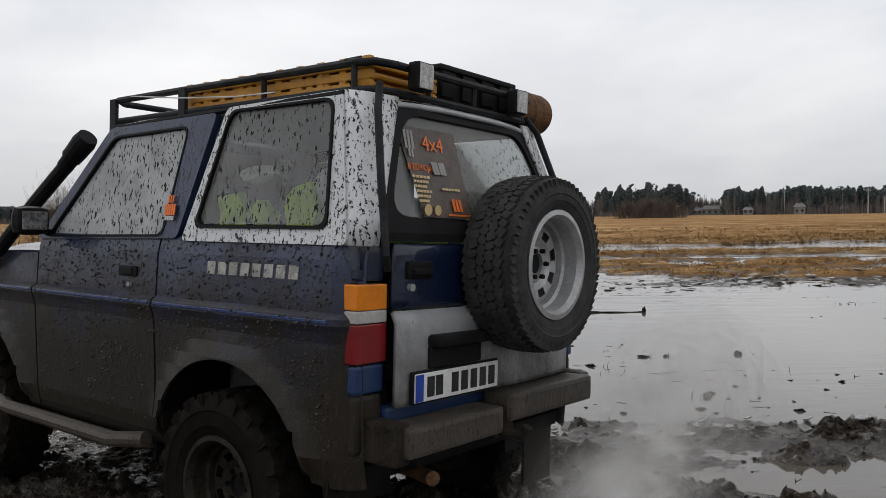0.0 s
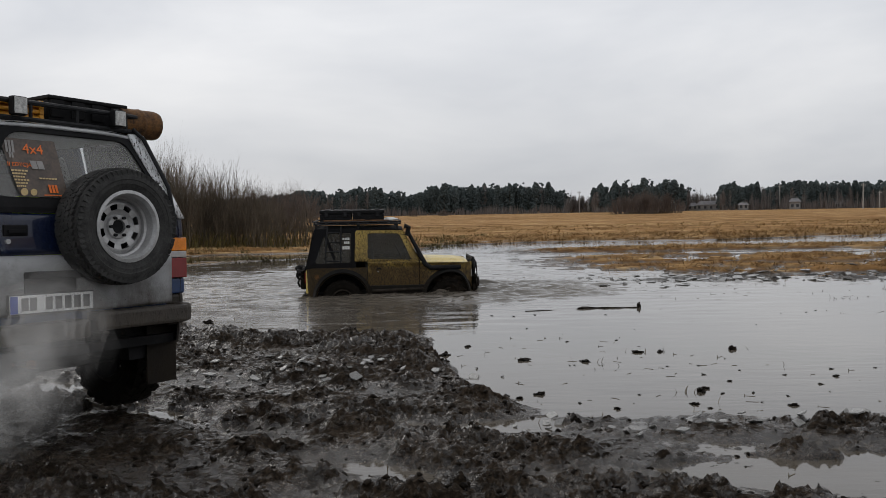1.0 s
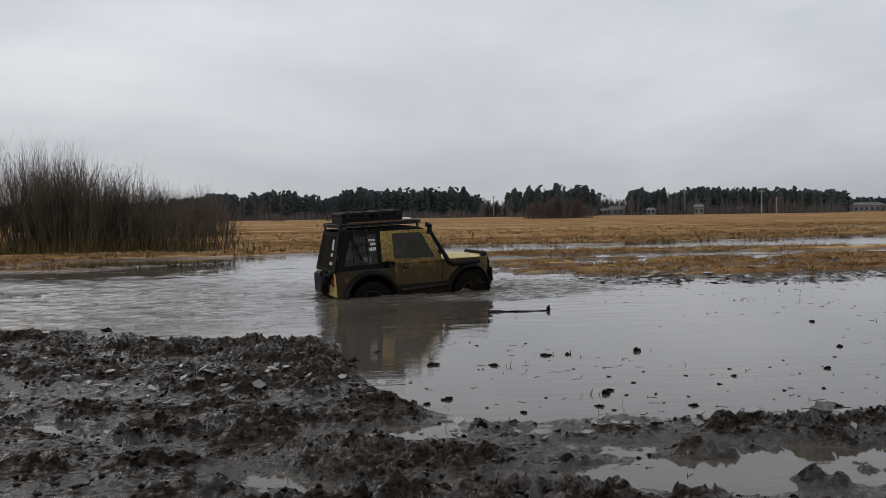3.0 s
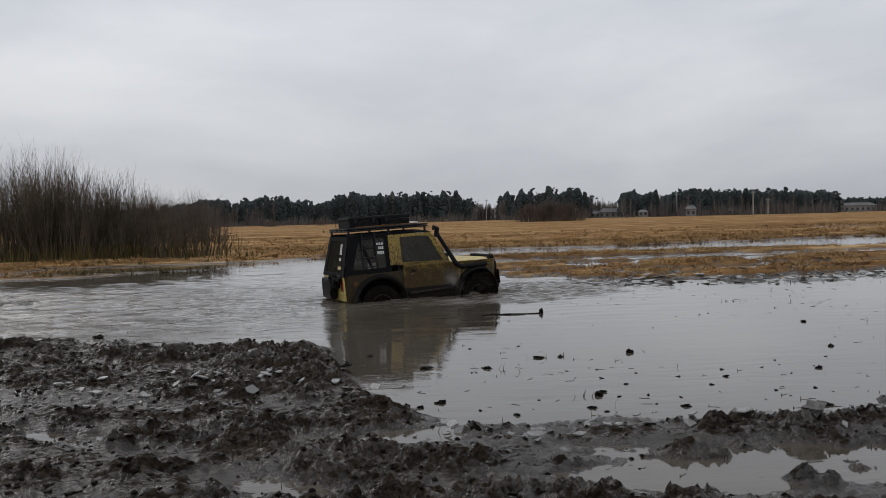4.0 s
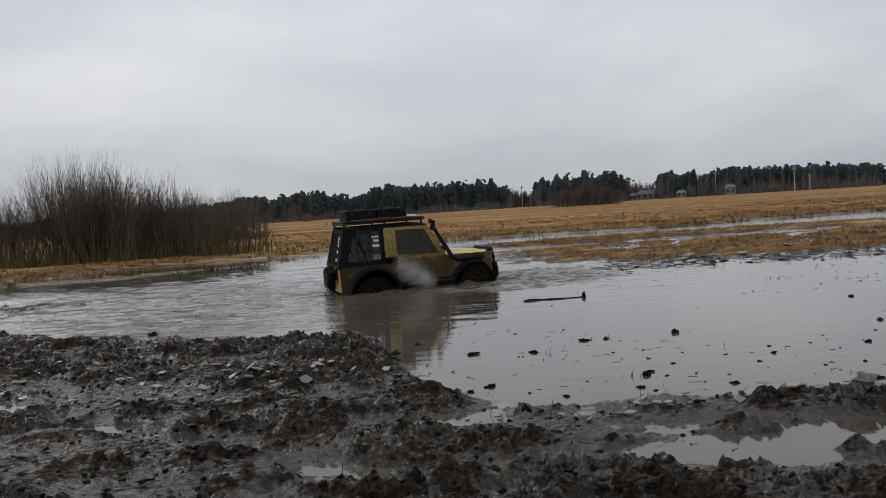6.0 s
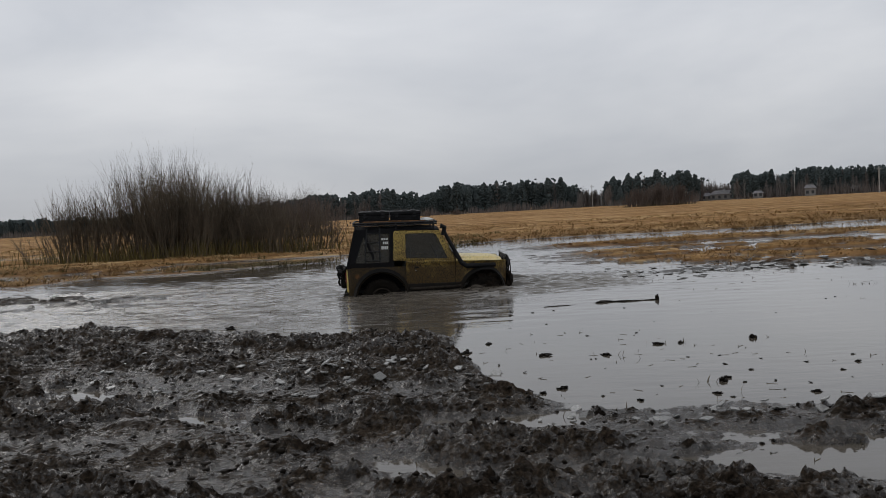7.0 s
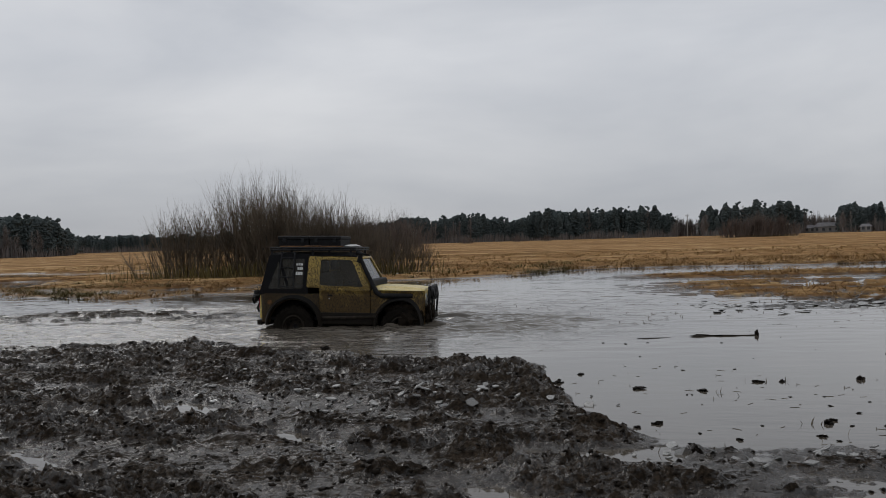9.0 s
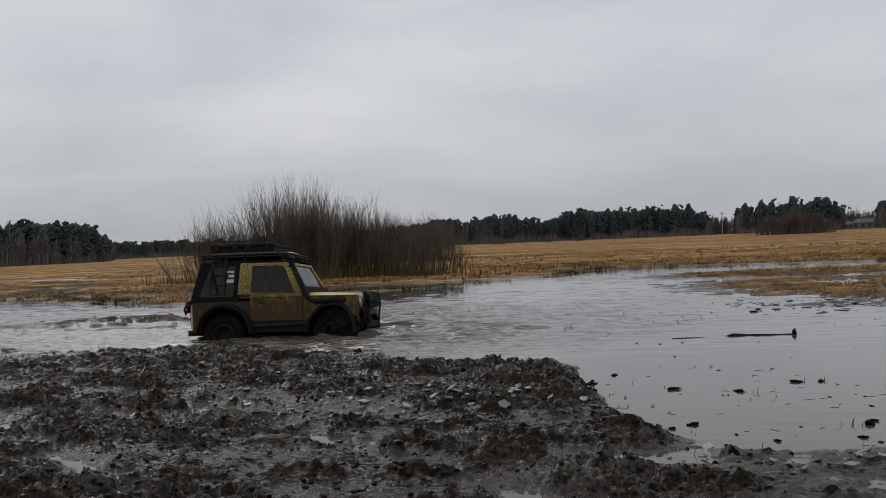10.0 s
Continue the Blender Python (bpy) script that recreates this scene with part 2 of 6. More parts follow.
WALL = surface("render_wall", (0.16, 0.16, 0.155), (0.27, 0.265, 0.26), 0.5, 0.9)
ROOF = surface("grey_roof", (0.10, 0.10, 0.105), (0.20, 0.19, 0.19), 0.6, 0.8)
POLE = surface("weathered_pole", (0.25, 0.24, 0.22), (0.40, 0.38, 0.35), 1.5, 0.85)
WINDOW = plain("dark_window", (0.05, 0.055, 0.06), 0.15)

BLUE = splashed("muddy_blue_paint", (0.013, 0.020, 0.048), (0.020, 0.036, 0.095), 0.565, 0.70, 1.46, 0.84, 0.36, 0.45, (0.028, 0.022, 0.016), (0.040, 0.032, 0.024))
BLUE_REAR = splashed("blue_paint", (0.004, 0.008, 0.026), (0.006, 0.013, 0.042), 0.70, 0.55, 1.0, 0.35, 0.22, 0.7)
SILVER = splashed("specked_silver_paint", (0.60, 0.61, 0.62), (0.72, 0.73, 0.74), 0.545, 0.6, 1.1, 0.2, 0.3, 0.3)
CAKED = splashed("mud_caked_steel", (0.020, 0.019, 0.018), (0.034, 0.032, 0.030), 0.56, 0.40, 1.2, 0.75, 0.5, 0.0, (0.085, 0.070, 0.055), (0.020, 0.016, 0.012))
# Darker copy of the silver: the lower panel's shading painted in, plus dirt.
SILVER_LOW = splashed("shaded_dirty_silver_paint", (0.24, 0.245, 0.25), (0.34, 0.345, 0.35), 0.64, 0.76, 1.12, 0.55, 0.32, 0.3)
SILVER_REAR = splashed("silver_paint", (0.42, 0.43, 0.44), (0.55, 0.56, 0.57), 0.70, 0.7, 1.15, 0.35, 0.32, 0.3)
YELLOW = splashed("muddy_yellow_paint", (0.42, 0.28, 0.055), (0.52, 0.37, 0.10), 0.505, 0.62, 1.60, 0.80, 0.42, 0.15, (0.105, 0.064, 0.020), (0.026, 0.018, 0.009))
YELLOW_DARK = splashed("mud_blackened_yellow_paint", (0.42, 0.26, 0.03), (0.50, 0.32, 0.05), 0.52, 0.75, 1.75, 0.95, 0.55, 0.05, (0.060, 0.039, 0.015), (0.018, 0.013, 0.008))
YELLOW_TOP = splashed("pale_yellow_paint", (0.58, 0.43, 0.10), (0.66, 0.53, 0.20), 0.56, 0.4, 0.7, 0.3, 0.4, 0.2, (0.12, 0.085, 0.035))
DIRTY_BLACK = splashed("muddy_black_plastic", (0.007, 0.007, 0.007), (0.014, 0.013, 0.012), 0.62, 0.4, 1.0, 0.5, 0.6, 0.0, (0.022, 0.017, 0.012), (0.016, 0.012, 0.009))
RUBBER = surface("tyre_rubber", (0.020, 0.020, 0.020), (0.056, 0.055, 0.053), 16, 0.75, 0, 0.002)
MUDDY_RUBBER = surface("muddy_tyre_rubber", (0.004, 0.0033, 0.0026), (0.014, 0.0115, 0.009), 10, 0.7, 0, 0.006)
STEEL = surface("painted_steel_rim", (0.30, 0.30, 0.30), (0.46, 0.46, 0.46), 11, 0.38, 0.4, 0.001)
MUDDY_STEEL = surface("muddy_rim", (0.012, 0.010, 0.008), (0.042, 0.035, 0.028), 10, 0.6, 0.1, 0.004)
BLACK = surface("black_plastic", (0.004, 0.004, 0.0045), (0.012, 0.012, 0.013), 9, 0.62, 0, 0.001)
RACK = surface("rack_tube_paint", (0.010, 0.011, 0.012), (0.036, 0.036, 0.038), 12, 0.60, 0.2, 0.001)
RUST = surface("rusty_metal", (0.03, 0.022, 0.018), (0.21, 0.105, 0.042), 16, 0.7, 0.3, 0.003)
BOARD = surface("orange_yellow_plastic", (0.40, 0.17, 0.012), (0.60, 0.28, 0.02), 6, 0.5, 0, 0.001)
AMBER = plain("amber_lens", (0.75, 0.22, 0.01), 0.15)
RED = plain("red_lens", (0.20, 0.010, 0.012), 0.15)
CLEAR_LENS = plain("clear_lens", (0.42, 0.40, 0.38), 0.2)
for wet_black in (CLOD, MUDDY_RUBBER, MUDDY_STEEL):
    wet_black.node_tree.nodes["Principled BSDF"].inputs["Specular IOR Level"].default_value = 0.06
LAMP_GLASS = surface("lamp_front", (0.25, 0.25, 0.24), (0.60, 0.60, 0.58), 45, 0.25, 0, 0.002)
WHITE = plain("white_plate", (0.72, 0.72, 0.70), 0.35)
INK = plain("black_lettering", (0.012, 0.012, 0.012), 0.4)
BADGE = surface("worn_light_badge", (0.16, 0.15, 0.13), (0.50, 0.49, 0.46), 30, 0.5)
PLATE_BLUE = plain("plate_blue", (0.012, 0.05, 0.33), 0.4)
BRIGHT_BLUE = plain("clean_blue_paint", (0.012, 0.035, 0.105), 0.4)
MIRROR = surface("mud_flecked_mirror", (0.02, 0.02, 0.02), (0.22, 0.22, 0.22), 45, 0.2)
MOULD = splashed("wiped_blue_paint", (0.012, 0.030, 0.105), (0.020, 0.045, 0.15), 0.585, 0.5, 0.9, 0.3, 0.25, 0.5)
PRINT_GREY = plain("grey_print", (0.26, 0.25, 0.24), 0.5)
ORANGE = plain("orange_print", (0.80, 0.17, 0.02), 0.5)
CREAM = plain("cream_print", (0.60, 0.45, 0.22), 0.5)
POSTER = surface("dark_poster", (0.035, 0.030, 0.027), (0.12, 0.085, 0.065), 9, 0.45)
LIME = surface("lime_fabric", (0.42, 0.66, 0.03), (0.60, 0.85, 0.08), 8, 0.8)
SEAT = surface("grey_seat_fabric", (0.05, 0.05, 0.052), (0.10, 0.10, 0.10), 12, 0.9)
PALE = surface("pale_cloth", (0.45, 0.45, 0.44), (0.66, 0.66, 0.64), 9, 0.8)
CANVAS = splashed("black_canvas", (0.005, 0.005, 0.006), (0.010, 0.010, 0.011), 0.64, 0.7, 1.2, 0.25, 0.8, 0.0, (0.018, 0.014, 0.010), (0.014, 0.011, 0.008))
for dull in (CANVAS, DIRTY_BLACK):
    dull.node_tree.nodes["Principled BSDF"].inputs["Specular IOR Level"].default_value = 0.10
GLASS = glass_material("spray_dirty_glass", (0.86, 0.88, 0.88), 0.59, 0.34, (0.50, 0.50, 0.49))
# Spray film on the doors, its dust paled to stand in for reflected sky.
DOOR_GLASS = glass_material("sprayed_sky_pale_glass", (0.55, 0.58, 0.58), 0.575, 0.80, (0.62, 0.63, 0.63))
REAR_GLASS = glass_material("rear_glass", (0.78, 0.82, 0.82), 0.70, 0.42)
BROWN_GLASS = glass_material("mud_filmed_glass", (0.30, 0.30, 0.27), 0.58, 0.75, (0.040, 0.036, 0.026))
WIND = glass_material("windscreen_glass", (0.60, 0.63, 0.63), 0.66, 0.08)


def steam_material(name, most, seed, reach):
    m, n, l, b = material(name)
    haze, clear_, white = n.new("ShaderNodeMixShader"), n.new("ShaderNodeBsdfTransparent"), n.new("ShaderNodeBsdfDiffuse")
    white.inputs[0].default_value = (0.60, 0.585, 0.56, 1)
    wisp = noise_node(n, l, 3.6, 5, 0.6, (1, 1, 0.7), (seed, 0, seed))
    c = n.new("ShaderNodeTexCoord")
    out = n.new("ShaderNodeVectorMath")
    out.operation = "LENGTH"
    l.new(c.outputs["Object"], out.inputs[0])
    thin = n.new("ShaderNodeMapRange")
    thin.interpolation_type = "SMOOTHSTEP"
    thin.inputs["From Min"].default_value, thin.inputs["From Max"].default_value = 0.0, reach
    thin.inputs["To Min"].default_value, thin.inputs["To Max"].default_value = 1.0, 0.0
    l.new(out.outputs["Value"], thin.inputs["Value"])
    both = n.new("ShaderNodeMath")
    both.operation = "MULTIPLY"
    l.new(ramp_node(n, l, wisp, ((0.36, (0, 0, 0)), (0.66, (most,) * 3))), both.inputs[0])
    l.new(thin.outputs[0], both.inputs[1])
    l.new(both.outputs[0], haze.inputs[0])
    l.new(clear_.outputs[0], haze.inputs[1])
    l.new(white.outputs[0], haze.inputs[2])
    l.new(haze.outputs[0], n["Material Output"].inputs[0])
    return m


STEAM = steam_material("exhaust_steam", 0.26, 0.4, 0.46)
THIN_STEAM = steam_material("thin_steam", 0.14, 1.1, 0.32)


# ---- mesh helpers ----
def mesh_of(bm, name, mat, smooth=False):
    if "glass" not in mat.name:
        bmesh.ops.recalc_face_normals(bm, faces=bm.faces)
    me = bpy.data.meshes.new(name)
    bm.to_mesh(me)
    bm.free()
    me.materials.append(mat)
    if smooth:
        me.polygons.foreach_set("use_smooth", [True] * len(me.polygons))
    return me


def part(name, bm, mat, parent, label="", smooth=False, thick=0.0):
    """One mesh object under a thing or a part."""
    ob = new(name, mesh_of(bm, name, mat, smooth))
    ob.parent = parent
    if thick:
        s = ob.modifiers.new("thickness", "SOLIDIFY")
        s.thickness, s.offset = thick, 0.0
    return tagged(ob, label)


def thing(name, label, category, group="", kind="", m=None):
    ob = new(name)
    ob.empty_display_size = 0.2
    if m is not None:
        ob.matrix_world = m
    return tagged(ob, label, category, group, kind)


def box(bm, x0, x1, y0, y1, z0, z1, bevel=0.0, m=None):
    c = Matrix.Translation(((x0 + x1) / 2, (y0 + y1) / 2, (z0 + z1) / 2)) @ Matrix.Diagonal((abs(x1 - x0), abs(y1 - y0), abs(z1 - z0), 1))
    made = bmesh.ops.create_cube(bm, size=1, matrix=(m @ c) if m is not None else c)["verts"]
    if bevel:
        edges = list({e for v in made for e in v.link_edges})
        bmesh.ops.bevel(bm, geom=edges, offset=bevel, segments=2, affect="EDGES", profile=0.6)
    return bm


def boxed(*a, **k):
    return box(bmesh.new(), *a, **k)


def tube(bm, points, r, seg=8):
    pts = [Vector(p) for p in points]
    rings = []
    for i, p in enumerate(pts):
        d = (pts[min(i + 1, len(pts) - 1)] - pts[max(i - 1, 0)]).normalized()
        u = d.orthogonal().normalized() if i == 0 else (u - d * u.dot(d)).normalized()
        w = d.cross(u)
        rr = r[i] if isinstance(r, (list, tuple)) else r
        rings.append([bm.verts.new(p + (u * math.cos(a) + w * math.sin(a)) * rr) for a in (2 * math.pi * k / seg for k in range(seg))])
    for a, b in zip(rings, rings[1:]):
        for k in range(seg):
            bm.faces.new((a[k], a[(k + 1) % seg], b[(k + 1) % seg], b[k]))
    bm.faces.new(rings[0][::-1])
    bm.faces.new(rings[-1])
    return bm


def tubed(points, r, seg=8):
    return tube(bmesh.new(), points, r, seg)


def lathe(bm, profile, seg=48, skip=None, m=None):
    """Turns (radius, y) pairs about the y axis; skip(ring, k) leaves a face open."""
    m = m or Matrix.Identity(4)
    rings = [[bm.verts.new(m @ Vector((r * math.cos(2 * math.pi * k / seg), y, r * math.sin(2 * math.pi * k / seg)))) for k in range(seg)] for r, y in profile]
    for i, (a, b) in enumerate(zip(rings, rings[1:])):
        for k in range(seg):
            if not (skip and skip(i, k)):
                bm.faces.new((a[k], a[(k + 1) % seg], b[(k + 1) % seg], b[k]))
    return bm


def rounded(corners, r, k=4):
    """A loop of 2D points round the corners given, each rounded off by r."""
    out = []
    n = len(corners)
    for i in range(n):
        p, a, b = Vector(corners[i]), Vector(corners[i - 1]), Vector(corners[(i + 1) % n])
        p0, p1 = p + (a - p).normalized() * r, p + (b - p).normalized() * r
        for j in range(k + 1):
            t = j / k
            out.append((1 - t) ** 2 * p0 + 2 * t * (1 - t) * p + t * t * p1)
    return out


def ring(bm, outer, inner, place):
    a, b = [bm.verts.new(place(*p)) for p in outer], [bm.verts.new(place(*p)) for p in inner]
    n = len(a)
    for k in range(n):
        bm.faces.new((a[k], a[(k + 1) % n], b[(k + 1) % n], b[k]))
    return bm


def sheet(loop, place):
    bm = bmesh.new()
    f = bm.faces.new([bm.verts.new(place(*p)) for p in loop])
    f.normal_update()
    if f.normal.dot(f.calc_center_median() - Vector((0.5, 0, 1.2))) < 0:
        f.normal_flip()
    return bm


def grid(us, vs, place):
    bm = bmesh.new()
    rows = [[bm.verts.new(place(u, v)) for v in vs] for u in us]
    for a, b in zip(rows, rows[1:]):
        for k in range(len(vs) - 1):
            q = (a[k], b[k], b[k + 1], a[k + 1])
            if len({tuple(round(c, 5) for c in v.co) for v in q}) == 4:
                bm.faces.new(q)
    return bm


def lump(bm, centre, size, rough=0.3, seed=0, level=1):
    """An uneven clod round centre."""
    made = bmesh.ops.create_icosphere(bm, subdivisions=max(1, level), radius=1)["verts"]
    off = Vector((seed * 3.7, seed * 1.3, seed * 2.1))
    for v in made:
        k = 1 + rough * noise.noise(v.co * 1.7 + off) * 2
        v.co = Vector((v.co.x * size[0] * k, v.co.y * size[1] * k, v.co.z * size[2] * k)) + Vector(centre)
    return bm


# ---- the ground: one sheet from the churned mud to the horizon ----
def lattice(x, y, seed):
    h = np.sin(x * 127.1 + y * 311.7 + seed * 74.7) * 43758.5453
    return h - np.floor(h)


def smooth_noise(x, y, seed=0):
    ix, iy = np.floor(x), np.floor(y)
    u, v = x - ix, y - iy
    u, v = u * u * (3 - 2 * u), v * v * (3 - 2 * v)
    a, b, c, d = (lattice(ix + i, iy + j, seed) for i, j in ((0, 0), (1, 0), (0, 1), (1, 1)))
    return (a * (1 - u) + b * u) * (1 - v) + (c * (1 - u) + d * u) * v


def layers(x, y, n=4, seed=0, gain=0.5):
    s, k, w, f = 0.0, 0.0, 1.0, 1.0
    for i in range(n):
        s, k = s + w * smooth_noise(x * f + i * 17.3, y * f - i * 9.1, seed + i), k + w
        w, f = w * gain, f * 2.03
    return s / k


def step(a, b, v):
    t = np.clip((v - a) / (b - a), 0, 1)
    return t * t * (3 - 2 * t)


SHORE_X = (-40, -12, -9, -6.6, -5.4, -4.9, -3.4, -2.4, -0.9, -0.1, 0.15, 0.4, 0.75, 1.8, 3.7, 6, 12, 40)
SHORE_Y = (12, 12.0, 11.8, 11.8, 11.8, 11.4, 10.6, 9.9, 9.9, 8.9, 7.2, 6.2, 5.75, 5.65, 5.6, 5.7, 6.2, 7)
BANK_X = (-60, -21, -12, -10.9, -7.6, -3.9, -2.0, 0.5, 4, 6.2, 14, 26, 60)
BANK_Y = (34, 27.0, 21.8, 24.6, 24.8, 26.1, 29.5, 35.5, 37.5, 37.6, 36.8, 40.5, 48)


def ground_height(x, y):
    """Height over the water and how grassy the ground is, for arrays of places."""
    wob = layers(x * 0.9, y * 0.9, 3, 5) - 0.5
    inland = np.interp(x, SHORE_X, SHORE_Y) + wob * 1.1 + 1.0 * (layers(x * 3.1, y * 4.2, 3, 7, 0.6) - 0.5) - y
    mud = step(-0.95, 0.55, inland)
    big, clods, fine = layers(x * 0.7, y * 1.1, 3, 11), layers(x * 2.6, y * 3.6, 4, 23, 0.6), layers(x * 11, y * 13, 3, 31, 0.75)
    ridge = 1 - np.abs(2 * layers(x * 1.5 + 4, y * 2.3, 3, 41) - 1)
    lumps = np.abs(2 * layers(x * 3.4 + 9, y * 4.6, 3, 45, 0.55) - 1) + 0.8 * np.abs(2 * layers(x * 9.5, y * 12, 2, 47, 0.6) - 1)
    # mounds pushed up along the wheel tracks, with flat wet slurry between them
    ca, sa = math.cos(radians(160)), math.sin(radians(160))
    u, v = x * ca + y * sa, -x * sa + y * ca
    mound = step(0.44, 0.60, 0.62 * layers(u * 0.75, v * 1.9, 3, 13) + 0.38 * layers(x * 2.8, y * 4.0, 3, 17))
    # torn clods with steep broken edges at three sizes
    bx, by = x + 0.10 * (layers(x * 6, y * 6, 2, 52) - 0.5), y + 0.08 * (layers(x * 6, y * 6, 2, 57) - 0.5)
    torn = 0.034 * step(0.47, 0.60, layers(bx * 3.6, by * 4.6, 3, 141, 0.6)) + 0.036 * step(0.49, 0.58, layers(bx * 8, by * 11, 3, 151, 0.6)) + 0.023 * step(0.46, 0.55, layers(bx * 20, by * 25, 2, 161, 0.6))
    h = 0.010 + 0.020 * (big - 0.45) + 0.022 * (clods - 0.5) + 0.022 * (fine - 0.5) + 0.30 * torn
    h = h + mound * (0.006 + 0.035 * (clods - 0.45) + 0.040 * (fine - 0.5) + 0.035 * (lumps - 0.26) + 0.02 * (ridge - 0.72) + 0.85 * torn)
    # the churned bank between the two cars, and the ridge along the water on the other side
    h = h + 0.045 * np.exp(-(((x + 0.9) / 1.5) ** 2 + ((y - 7.9) / 1.3) ** 2)) + 0.035 * np.exp(-(((x + 4.5) / 2.6) ** 2 + ((y - 9.3) / 1.5) ** 2))
    h = h + (0.030 + 0.05 * (clods - 0.5)) * np.exp(-((y - 5.22 - 0.03 * x - 0.25 * (big - 0.5)) / 0.17) ** 2) * step(0.2, 0.9, x) + 0.03 * np.exp(-(((x - 0.2) / 1.1) ** 2 + ((y - 5.1) / 0.35) ** 2))
    # wheel ruts, and the pools that stand in them
    for px, py, ang, width, deep in ((-0.95, 3.15, 141.5, 0.17, 0.040), (0.05, 4.40, 141.5, 0.17, 0.035), (-1.2, 5.9, 163, 0.22, 0.028), (-1.2, 7.0, 165, 0.25, 0.022)):
        a = radians(ang)
        along, across = (x - px) * math.cos(a) + (y - py) * math.sin(a), -(x - px) * math.sin(a) + (y - py) * math.cos(a)
        across = across + 0.10 * (layers(along * 0.8, along * 0.0, 2, 51) - 0.5)
        h = h + (-deep * np.exp(-(across / width) ** 2) + 0.6 * deep * (np.exp(-((across - 2 * width) / (0.7 * width)) ** 2) + np.exp(-((across + 2 * width) / (0.7 * width)) ** 2))) * step(-7, -5, along) * (1 - step(7, 9, along))
    for px, py, rx, ry, deep in ((2.5, 4.45, 1.5, 0.32, 0.085), (-1.1, 4.40, 1.3, 0.30, 0.020), (4.3, 4.6, 1.2, 0.3, 0.08), (-3.4, 7.0, 0.9, 0.30, 0.06), (-2.7, 8.95, 0.55, 0.35, 0.09), (0.45, 5.55, 0.30, 0.16, 0.12), (-0.2, 3.5, 1.5, 0.35, 0.012)):
        h = h - deep * np.exp(-(((x - px) / rx) ** 2 + ((y - py) / ry) ** 2))
    h = h + 0.035 * np.exp(-(((x + 1.9) / 1.3) ** 2 + ((y - 4.7) / 0.9) ** 2))
    bed = -0.065 + 0.05 * (big - 0.5)
    h = bed + (h - bed) * mud
    # far banks, islands of dead grass, and low mud banks in the shallow corner
    beyond = y - np.interp(x, BANK_X, BANK_Y) + (layers(x * 0.35, y * 0.35, 3, 61) - 0.5) * 2.6
    land = step(-0.5, 0.9, beyond)
    rise = 0.025 + 0.08 * step(2.5, 7, beyond) + (0.10 + 0.08 * step(2.5, 7, beyond)) * (layers(x * 0.5, y * 1.2, 4, 71, 0.6) - 0.36)
    strip = layers(x * 0.16, y * 0.55, 3, 81)
    pools = step(0.485, 0.585, strip) * step(1.5, 3.0, beyond) * (1 - step(20, 26, beyond)) * (1 - step(-8, -4, x) * (1 - step(30, 40, x)))
    lane = np.exp(-((y - 29.5 - 0.12 * (x + 5)) / 1.5) ** 2) * step(-12, -8, x) * (1 - step(-1, 2, x))
    h = h + (rise - 0.30 * pools - 0.25 * lane - h) * land
    isle = step(0.46, 0.56, 0.6 * layers(x * 0.40 + 3, y * 1.5, 4, 91, 0.65) + 0.4 * layers(x * 1.3, y * 3.2, 3, 93, 0.6))
    start = 17.0 + 0.62 * np.maximum(0, 7 - x)
    where = step(0.6, 2.6, x) * step(0, 1.2, y - start) * (1 - step(30.5, 33.5, y)) * (0.55 + 0.45 * step(2.5, 5.5, x))
    where = where * (1 - 0.75 * np.exp(-((y - 26.6) / 0.9) ** 2))
    h = h + (0.15 * isle) * where * (1 - land)
    shallow = step(0.48, 0.60, 0.5 * layers(x * 0.8, y * 1.6, 4, 97, 0.6) + 0.5 * layers(x * 2.6, y * 4.5, 3, 98, 0.65)) * (np.exp(-(((x + 9.4) / 5.0) ** 2 + ((y - 17.2) / 2.4) ** 2)) + 0.95 * np.exp(-(((x - 8.0) / 5.0) ** 2 + ((y - 17.0) / 1.3) ** 2)))
    h = h + 0.155 * shallow
    grassy = np.maximum(land * (1 - 0.9 * pools), where * isle) * step(0.0, 0.07, h) * step(13, 17, y)
    far = step(60, 200, np.hypot(x, y))
    return h * (1 - far) + 0.12 * far, np.maximum(grassy, far * step(-2, 30, y) + far * (y < 0))


def spaced(stops):
    """Coordinates with the given spacing up to each stop."""
    out = [stops[0][0]]
    for (a, _), (b, d) in zip(stops, stops[1:]):
        n = max(1, int(round((b - a) / d)))
        out += [a + (b - a) * (i + 1) / n for i in range(n)]
    return np.array(out)


